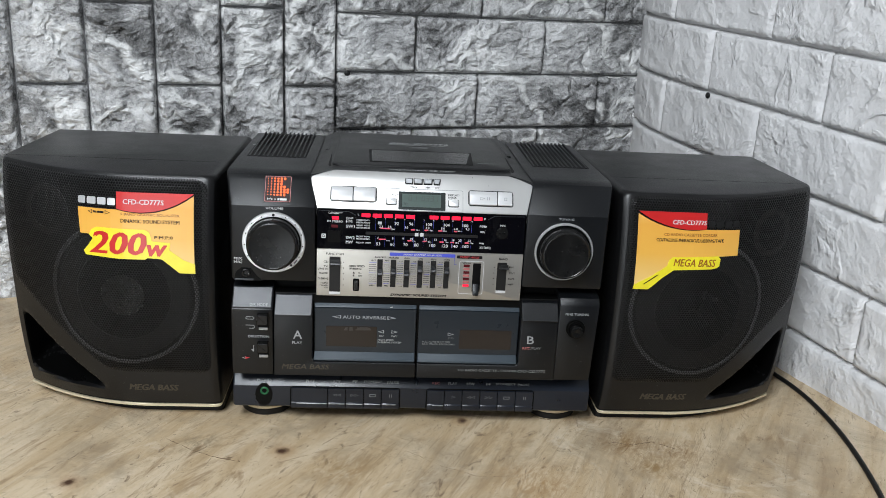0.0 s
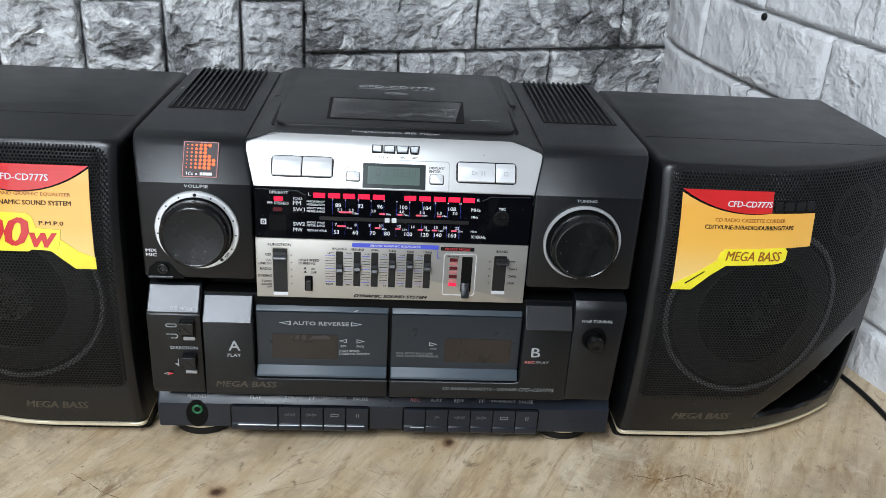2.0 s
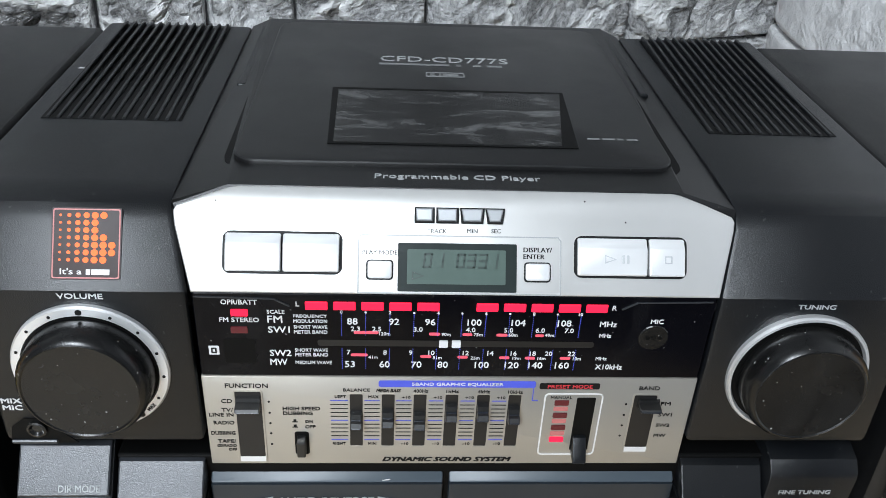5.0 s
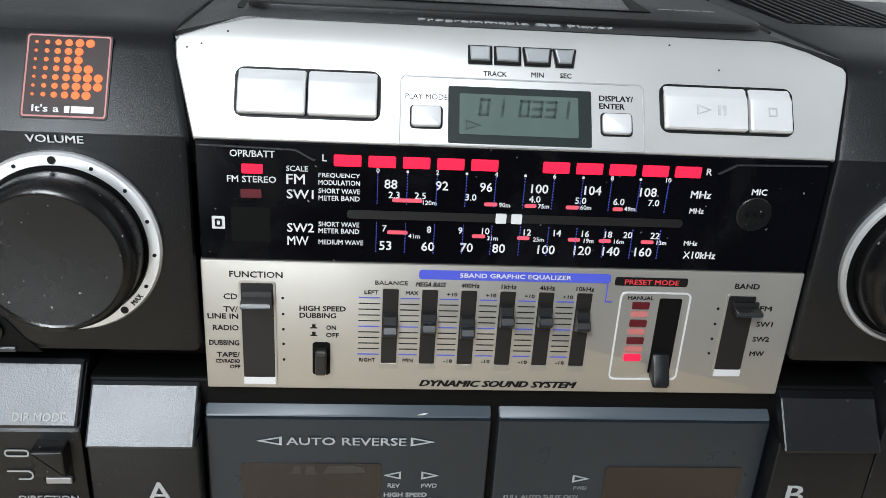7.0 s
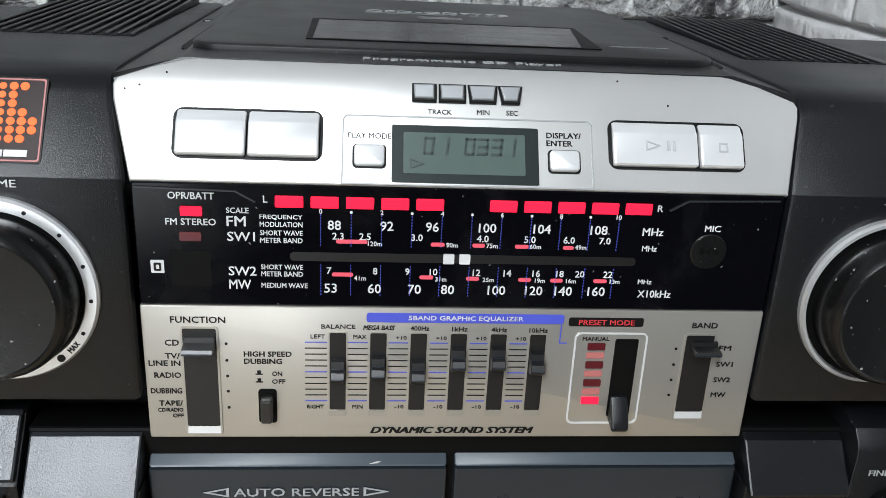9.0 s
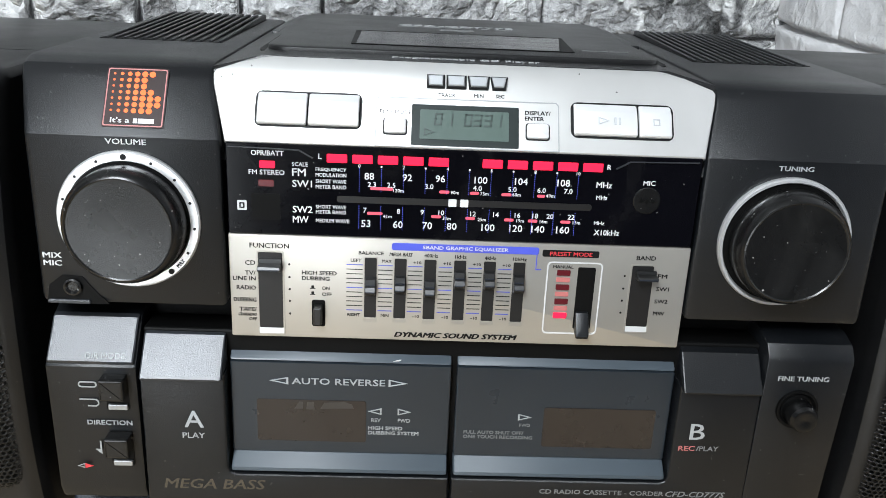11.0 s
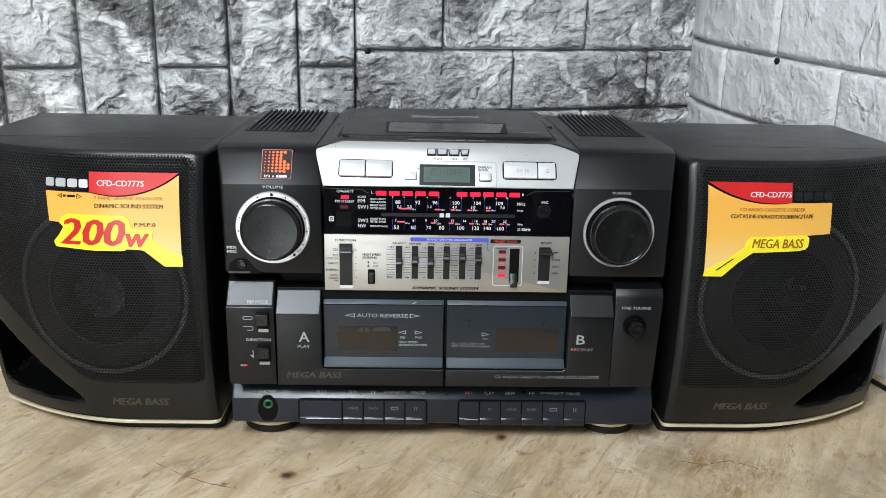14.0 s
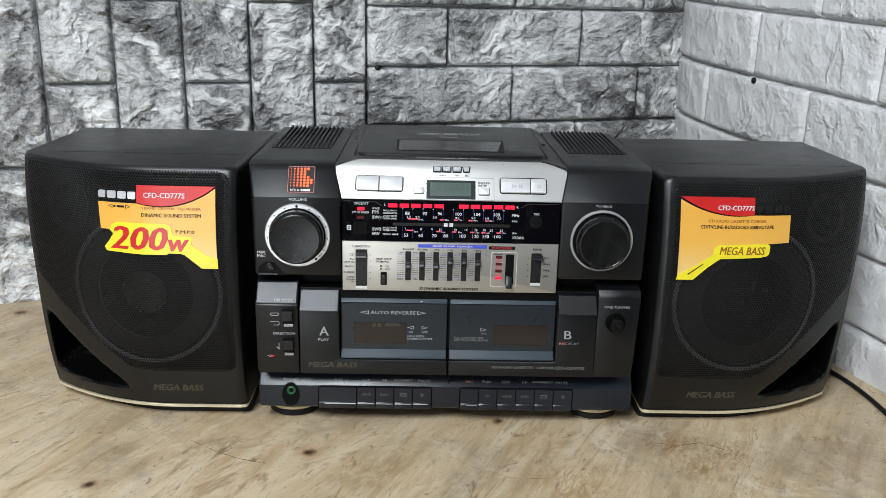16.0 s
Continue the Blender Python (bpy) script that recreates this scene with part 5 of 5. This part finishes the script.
def port_inside(x, z):
    """How deep (0 to 1) a place lies in the bass port, a long corner scoop."""
    xo = outer_x(z)
    e1 = (x - 0.273) * 0.62 - (z - 0.029) * 0.785
    e2 = z - 0.0235 - 0.10 * max(0.0, x - 0.30)
    e3 = (xo - 0.0085) - x
    soft_least = -math.log(sum(math.exp(-300 * e) for e in (e1, e2, e3))) / 300
    k = max(0.0, min(1.0, soft_least / 0.010))
    return k * k * (3 - 2 * k)


def cloth_out(z):
    edge = outer_x(z) - 0.004
    slant = 0.270 + (z - 0.047) * 1.22
    return min(edge, slant)


def make_speaker(sx):
    spk = thing("loudspeaker", (sx * 0.27, 0.12, 0), "black loudspeaker box with perforated grille and a bright %s sticker" % ("200w" if sx < 0 else "mega bass"), "loudspeaker", "pair of loudspeakers")
    S = lambda off: (lambda a, b, d: Vector((a, face_y(abs(a), b) - off - d, b)))
    # cabinet
    bm = bmesh.new()
    levels = [0.014, 0.0155] + [0.0155 + (0.2185 - 0.0155) * i / 70 for i in range(1, 71)] + [0.2205, 0.2218, 0.2226]
    inset = {0.2205: 0.0009, 0.2218: 0.0022, 0.2226: 0.0045}
    rings = []
    for z in levels:
        g = inset.get(z, 0.0)
        zz = min(z, 0.2185)
        xi, xo = 0.1725 + g, outer_x(z) - g
        pts = [(xi, 0.214 - g), (xi, 0.12), (xi, face_y(xi, zz) + 0.0095 + g), (xi + 0.0006, face_y(xi, zz) + 0.0060 + g), (xi + 0.0022, face_y(xi, zz) + 0.0028 + g), (xi + 0.0048, face_y(xi, zz) + 0.0008 + g)]
        for i in range(70):
            x = xi + 0.0080 + (xo - xi - 0.012) * i / 69
            pts.append((x, face_y(x, zz) + g + 0.042 * port_inside(x, zz)))
        pts += [(xo - 0.001, face_y(xo, zz) + 0.003 + g), (xo, face_y(xo, zz) + 0.008 + g), (xo, 0.12), (xo, 0.214 - g)]
        rings.append([bm.verts.new((sx * x, y, z)) for x, y in pts])
    n = len(rings[0])
    for p, q in zip(rings, rings[1:]):
        for i in range(n):
            bm.faces.new((p[i], p[(i + 1) % n], q[(i + 1) % n], q[i]))
    bm.faces.new(rings[0])
    bm.faces.new(rings[-1])
    cab = part("cabinet", bm, BLACK_TOP, spk, smooth=True)
    part("seam", box(min(sx * 0.1775, sx * 0.3665), max(sx * 0.1775, sx * 0.3665), SEAM_Y - 0.0003, SEAM_Y + 0.0003, 0.2220, 0.2227), DARK, spk)
    # glossy lining of the port, row by row between the lips
    bm = bmesh.new()
    grid = []
    for j in range(81):
        z = 0.022 + 0.078 * j / 80
        inside = [x for x in (0.262 + 0.11 * i / 600 for i in range(601)) if port_inside(x, z) > 0.06]
        if len(inside) > 4:
            x0, x1 = inside[0], inside[-1]
            row = [x0 + (x1 - x0) * i / 40 for i in range(41)]
            grid.append([bm.verts.new((sx * x, face_y(x, z) - 0.0005 + 0.0415 * port_inside(x, z), z)) for x in row])
    for p, q in zip(grid, grid[1:]):
        for i in range(40):
            bm.faces.new((p[i], p[i + 1], q[i + 1], q[i]))
    part("bass_port", bm, PORT, spk, "glossy black bass port", smooth=True)
    # base with its pale strip
    for name, z0, z1, grow, mat in (("base_plate", 0.0, 0.0092, -0.0110, RUBBER), ("gold_strip", 0.0092, 0.0114, -0.0005, GOLD), ("base_rim", 0.0114, 0.0145, -0.0022, RUBBER)):
        fy = face_y(0.1735, 0.014) - grow
        poly = [(0.1735, 0.212), (0.1735, fy + 0.0058), (0.1740, fy + 0.0030), (0.1756, fy + 0.0010)]
        poly += [(0.1735 + (outer_x(0) - 0.1745 + grow) * i / 30, face_y(0.1735 + (outer_x(0) - 0.1745) * i / 30, 0.014) - grow) for i in range(1, 31)]
        poly += [(outer_x(0) + grow, face_y(outer_x(0), 0.014) + 0.004), (outer_x(0) + grow, 0.212)]
        part(name, plate([(sx * a, b) for a, b in poly], 0, z1 - z0, top(z0), 0.0004, 1), mat, spk)
    # woofer and tweeter behind the grille
    cx, cz = sx * 0.2512, 0.1195
    for name, r0, r1, d0, d1, mat in (("woofer_ring", 0.0606, 0.0642, 0.0006, 0.0024, RING), ("cone_edge", 0.0400, 0.0575, 0.0006, 0.0014, CONE), ("dust_cap", 0.0, 0.0190, 0.0006, 0.0020, KNOB)):
        bm = bmesh.new()
        rr = [(max(r0, 0.0005), d0), (max(r0, 0.0005) + 0.0008, d1), (r1 - 0.0008, d1), (r1, d0)]
        rings = []
        for r, d in rr:
            rings.append([bm.verts.new((cx + r * math.cos(q * math.pi / 40), face_y(abs(cx + r * math.cos(q * math.pi / 40)), cz + r * math.sin(q * math.pi / 40)) - d, cz + r * math.sin(q * math.pi / 40))) for q in range(80)])
        for p, q in zip(rings, rings[1:]):
            for i in range(80):
                bm.faces.new((p[i], p[(i + 1) % 80], q[(i + 1) % 80], q[i]))
        part(name, bm, mat, spk, smooth=True)
    part("tweeter", frame_plate([(sx * a, b) for a, b in disc(0.318, 0.187, 0.021, 40)], [(sx * a, b) for a, b in disc(0.318, 0.187, 0.016, 40)], 0.0006, 0.0016, S(0)), CONE, spk)
    # perforated grille
    bm = bmesh.new()
    rows = []
    nz, nx = 64, 40
    for j in range(nz + 1):
        z = 0.047 + (0.2198 - 0.047) * j / nz
        k = min(z - 0.047, 0.2198 - z)
        rnd = 0.009 - math.sqrt(max(0.0, 0.009 ** 2 - max(0.0, 0.009 - k) ** 2))
        x0, x1 = 0.1795 + rnd, cloth_out(z) - rnd * 0.7
        rows.append([(x0 + (x1 - x0) * i / nx, z) for i in range(nx + 1)])
    def lift(i, j):
        e = min(i / 1.5, (nx - i) / 1.5, j / 1.5, (nz - j) / 1.5)
        return 0.0004 + 0.0034 * min(1.0, e)
    vs = [[bm.verts.new((sx * x, face_y(x, z) - lift(i, j), z)) for i, (x, z) in enumerate(row)] for j, row in enumerate(rows)]
    for j in range(nz):
        for i in range(nx):
            bm.faces.new((vs[j][i], vs[j][i + 1], vs[j + 1][i + 1], vs[j + 1][i]))
    part("grille", bm, CLOTH, spk, "black perforated metal grille", smooth=True)
    # a near-black sheet added behind it, for the shade seen through the holes
    bm = bmesh.new()
    vs = [[bm.verts.new((sx * x, face_y(x, z) - 0.0004, z)) for x, z in row[1:-1]] for row in rows[1:-1]]
    for p, q in zip(vs, vs[1:]):
        for i in range(len(p) - 1):
            bm.faces.new((p[i], p[i + 1], q[i + 1], q[i]))
    part("grille_backing", bm, DARK, spk, smooth=True)
    text("MEGA BASS", sx * 0.2315, 0.0302, 0.0064, S(0.0), DIM_INK, spk, w=0.043, shear=0.25, bold=0.07, d=0.0004, label="dim embossed lettering")
    return spk


def conform(poly, off, mat, parent, name, label="", thick=0.0004):
    """A thin label laid on the bowed front."""
    bm = bmesh.new()
    bm.faces.new([bm.verts.new((a, 0, b)) for a, b in poly])
    for i in range(12):
        for co, no in (((0.178 + i * 0.01, 0, 0), (1, 0, 0)), ((-0.178 - i * 0.01, 0, 0), (1, 0, 0)), ((0, 0, 0.13 + i * 0.01), (0, 0, 1))):
            bmesh.ops.bisect_plane(bm, geom=bm.verts[:] + bm.edges[:] + bm.faces[:], plane_co=co, plane_no=no)
    bmesh.ops.triangulate(bm, faces=bm.faces[:])
    ex = bmesh.ops.extrude_face_region(bm, geom=bm.faces[:])
    up = {v for v in ex["geom"] if isinstance(v, bmesh.types.BMVert)}
    for v in bm.verts:
        v.co.y = face_y(abs(v.co.x), v.co.z) - off - (thick if v in up else 0)
    return part(name, bm, mat, parent, label)


def arc(p, q, bulge, n=10):
    """Points from p to q along a shallow curve."""
    (a0, b0), (a1, b1) = p, q
    return [(a0 + (a1 - a0) * t - (b1 - b0) * bulge * 4 * t * (1 - t), b0 + (b1 - b0) * t + (a1 - a0) * bulge * 4 * t * (1 - t)) for t in (i / n for i in range(n + 1))]


OFF = 0.0040
left_speaker = make_speaker(-1)
FL = lambda off: (lambda a, b, d: Vector((a, face_y(abs(a), b) - off - d, b)))
st = conform([(-0.2862, 0.1940), (-0.2530, 0.1940)] + arc((-0.2530, 0.1940), (-0.1900, 0.2070), -0.12)[1:] + [(-0.1895, 0.1420), (-0.2025, 0.1420), (-0.2150, 0.1540), (-0.2250, 0.1590), (-0.2700, 0.1720), (-0.2845, 0.1725)], OFF, STICK_ORANGE, left_speaker, "sticker", "glossy orange and yellow advertising sticker")
conform([(-0.2532, 0.1948), (-0.2532, 0.2086), (-0.1900, 0.2086)] + arc((-0.1900, 0.2084), (-0.2532, 0.1948), 0.12)[1:-1], OFF + 0.0003, STICK_RED, st, "red_band")
conform([(-0.1890, 0.1420), (-0.2020, 0.1420), (-0.2160, 0.1535), (-0.2290, 0.1560), (-0.2290, 0.1640), (-0.2130, 0.1640), (-0.1985, 0.1535), (-0.1890, 0.1500)], OFF + 0.0003, STICK_YELLOW, st, "yellow_swoosh")
conform([(-0.2818, 0.1580), (-0.2800, 0.1545), (-0.2500, 0.1530), (-0.2300, 0.1532), (-0.2280, 0.1545), (-0.2130, 0.1540), (-0.2105, 0.1580), (-0.2090, 0.1680), (-0.2240, 0.1690), (-0.2262, 0.1765), (-0.2300, 0.1785), (-0.2700, 0.1788), (-0.2745, 0.1765), (-0.2765, 0.1720), (-0.2735, 0.1690), (-0.2775, 0.1630)], OFF + 0.0005, STICK_YELLOW, st, "yellow_plaque")
text("200", -0.2535, 0.1662, 0.0190, FL(OFF + 0.0009), STICK_RED, st, w=0.0465, shear=0.22, bold=0.075)
text("w", -0.2205, 0.1610, 0.0098, FL(OFF + 0.0009), STICK_RED, st, w=0.0160, shear=0.22, bold=0.09)
text("CFD-CD777S", -0.2310, 0.2010, 0.0040, FL(OFF + 0.0008), WHITE_INK, st, w=0.0330, bold=0.03)
text("5 BAND GRAPHIC EQUALIZER", -0.2255, 0.1905, 0.0024, FL(OFF + 0.0004), STICK_BROWN, st, w=0.0480)
text("DINAMIC SOUND SYSTEM", -0.2255, 0.1852, 0.0030, FL(OFF + 0.0004), BLACK_INK, st, w=0.0480)
text("P.M.P.0", -0.2145, 0.1722, 0.0026, FL(OFF + 0.0004), BLACK_INK, st, w=0.0150)
tri(-0.2755, 0.1912, -0.0038, 0.0032, FL(OFF + 0.0004), BLACK_INK, st, 0.0004)
tri(-0.2605, 0.1912, 0.0042, 0.0034, FL(OFF + 0.0004), BLACK_INK, st, 0.0004)
bars(-0.2680, 0.1912, 0.0095, 0.0016, FL(OFF + 0.0004), BLACK_INK, st, 3)
for a, w in ((-0.2828, 0.0070), (-0.2744, 0.0084), (-0.2656, 0.0080), (-0.2574, 0.0074)):
    conform(rrect(a - w / 2 + 0.0005, 0.1975, a + w / 2 - 0.0003, 0.2032, 0.001, 2), OFF, CHROME, left_speaker, "badge_block", thick=0.001)

right_speaker = make_speaker(1)
st = conform([(0.1870, 0.2060)] + arc((0.1870, 0.2060), (0.2480, 0.1935), -0.09)[1:] + [(0.2800, 0.1930), (0.2800, 0.1705), (0.2620, 0.1700), (0.2170, 0.1620), (0.2020, 0.1480), (0.1880, 0.1395)], OFF, STICK_ORANGE, right_speaker, "sticker", "glossy orange and yellow advertising sticker")
conform([(0.1870, 0.2080), (0.2480, 0.2078), (0.2480, 0.1940)] + arc((0.2480, 0.1940), (0.1870, 0.2080), 0.09)[1:-1], OFF + 0.0003, STICK_RED, st, "red_band")
conform([(0.1870, 0.1395), (0.2010, 0.1395), (0.2120, 0.1500), (0.2220, 0.1575), (0.2560, 0.1590), (0.2610, 0.1600), (0.2630, 0.1620), (0.2635, 0.1680), (0.2610, 0.1705), (0.2200, 0.1690), (0.2170, 0.1665), (0.2155, 0.1610), (0.2030, 0.1520), (0.1880, 0.1435)], OFF + 0.0004, STICK_YELLOW, st, "yellow_swoosh")
text("CFD-CD777S", 0.2325, 0.1995, 0.0038, FL(OFF + 0.0008), WHITE_INK, st, w=0.0300, bold=0.03, shear=0.1)
text("CD RADIO CASSETTE CORDER", 0.2345, 0.1888, 0.0024, FL(OFF + 0.0004), STICK_BROWN, st, w=0.0480)
text("CD/TV/LINE-IN/RADIO/DUBBING/TAPE", 0.2345, 0.1840, 0.0028, FL(OFF + 0.0004), BLACK_INK, st, w=0.0610)
text("MEGA BASS", 0.2400, 0.1645, 0.0066, FL(OFF + 0.0009), STICK_BROWN, st, w=0.0380, shear=0.2, bold=0.025)
conform([(0.196, 0.1445), (0.2075, 0.1530), (0.2085, 0.1530), (0.1965, 0.1440)], OFF + 0.0009, BLACK_INK, st, "print_bar")
for a, w in ((0.2525, 0.0060), (0.2602, 0.0076), (0.2684, 0.0074), (0.2760, 0.0070)):
    conform(rrect(a - w / 2 + 0.0004, 0.1955, a + w / 2 - 0.0004, 0.2010, 0.001, 2), OFF, CONE, right_speaker, "badge_block", thick=0.001)

# ---- the loose cord and the nails ----


def tube(name, pts, r, mat, label, category):
    curve = bpy.data.curves.new(name, "CURVE")
    curve.dimensions, curve.bevel_depth, curve.bevel_resolution, curve.resolution_u = "3D", r, 3, 8
    sp = curve.splines.new("NURBS")
    sp.points.add(len(pts) - 1)
    for q, p in zip(sp.points, pts):
        q.co = (*p, 1)
    sp.use_endpoint_u, sp.order_u = True, 4
    tmp = bpy.data.objects.new(name, curve)
    me = bpy.data.meshes.new_from_object(tmp)
    bpy.data.objects.remove(tmp)
    me.materials.append(mat)
    me.shade_smooth()
    return tagged(new(name, me), label, category)


tube("power_cord", [(0.36, 0.2, 0.0024), (0.385, 0.16, 0.0024), (0.393, 0.128, 0.0024), (0.401, 0.099, 0.0024), (0.405, 0.058, 0.0024), (0.4035, 0.009, 0.0024), (0.398, -0.033, 0.0024), (0.390, -0.075, 0.0024), (0.381, -0.112, 0.0024), (0.36, -0.18, 0.0024), (0.31, -0.3, 0.0024), (0.3, -0.38, 0.0024)], 0.0023, RUBBER, "thin black power cord lying on the table", "cord")


def nail(p, n):
    bm = bmesh.new()
    bmesh.ops.create_uvsphere(bm, u_segments=14, v_segments=8, radius=0.0038)
    for v in bm.verts:
        v.co = p + v.co.x * Vector((-n.y, n.x, 0)) + v.co.y * UP + v.co.z * n * 0.6
    return tagged(link("nail", bm, RUBBER, True), "black round nail head pinning the foam panel", "nail", "panel nails")


nail(on_back(0.4205, 0.2705, 0.0035), BACK_N)
nail(on_side(-0.182, 0.2735, 0.0048), SIDE_N)

# ---- wall bricks ----
L, HB = 0.188, 0.0735
seed = 11
cols = [(0.342, 0.408)] + [(0.342 - 0.0763 * (i + 1), 0.342 - 0.0763 * i) for i in range(10)]
for i, (a0, a1) in enumerate(cols):
    z = (0.253 if i % 2 == 0 else 0.347) - 2 * L
    while z < 0.62:
        brick(on_back, a0, a1, z, z + L, STONE, wall_back, seed, 0.0045)
        seed += 7
        z += L
for r in range(-3, 5):
    b0 = 0.2715 + r * HB
    a = 0.408
    nxt = 0.5135 if r % 2 == 0 else 0.604
    while a < CORNER_U:
        brick(on_back, a, min(nxt, CORNER_U + 0.02), b0, b0 + HB, STONE, wall_back, seed, 0.0045)
        seed += 7
        a, nxt = nxt, nxt + 0.187
for r in range(-4, 5):
    b0 = 0.268 + r * HB
    a = CORNER_S
    nxt = -0.190 if r % 2 == 0 else -0.282
    while a < 0.28:
        brick(on_side, a, nxt, b0, b0 + HB, FOAM, wall_side, seed, 0.0020, slope=0.05, gap=0.0002, proud=0.0048, rim=-0.0004, soft=0.0060)
        seed += 7
        a, nxt = nxt, nxt + 0.19
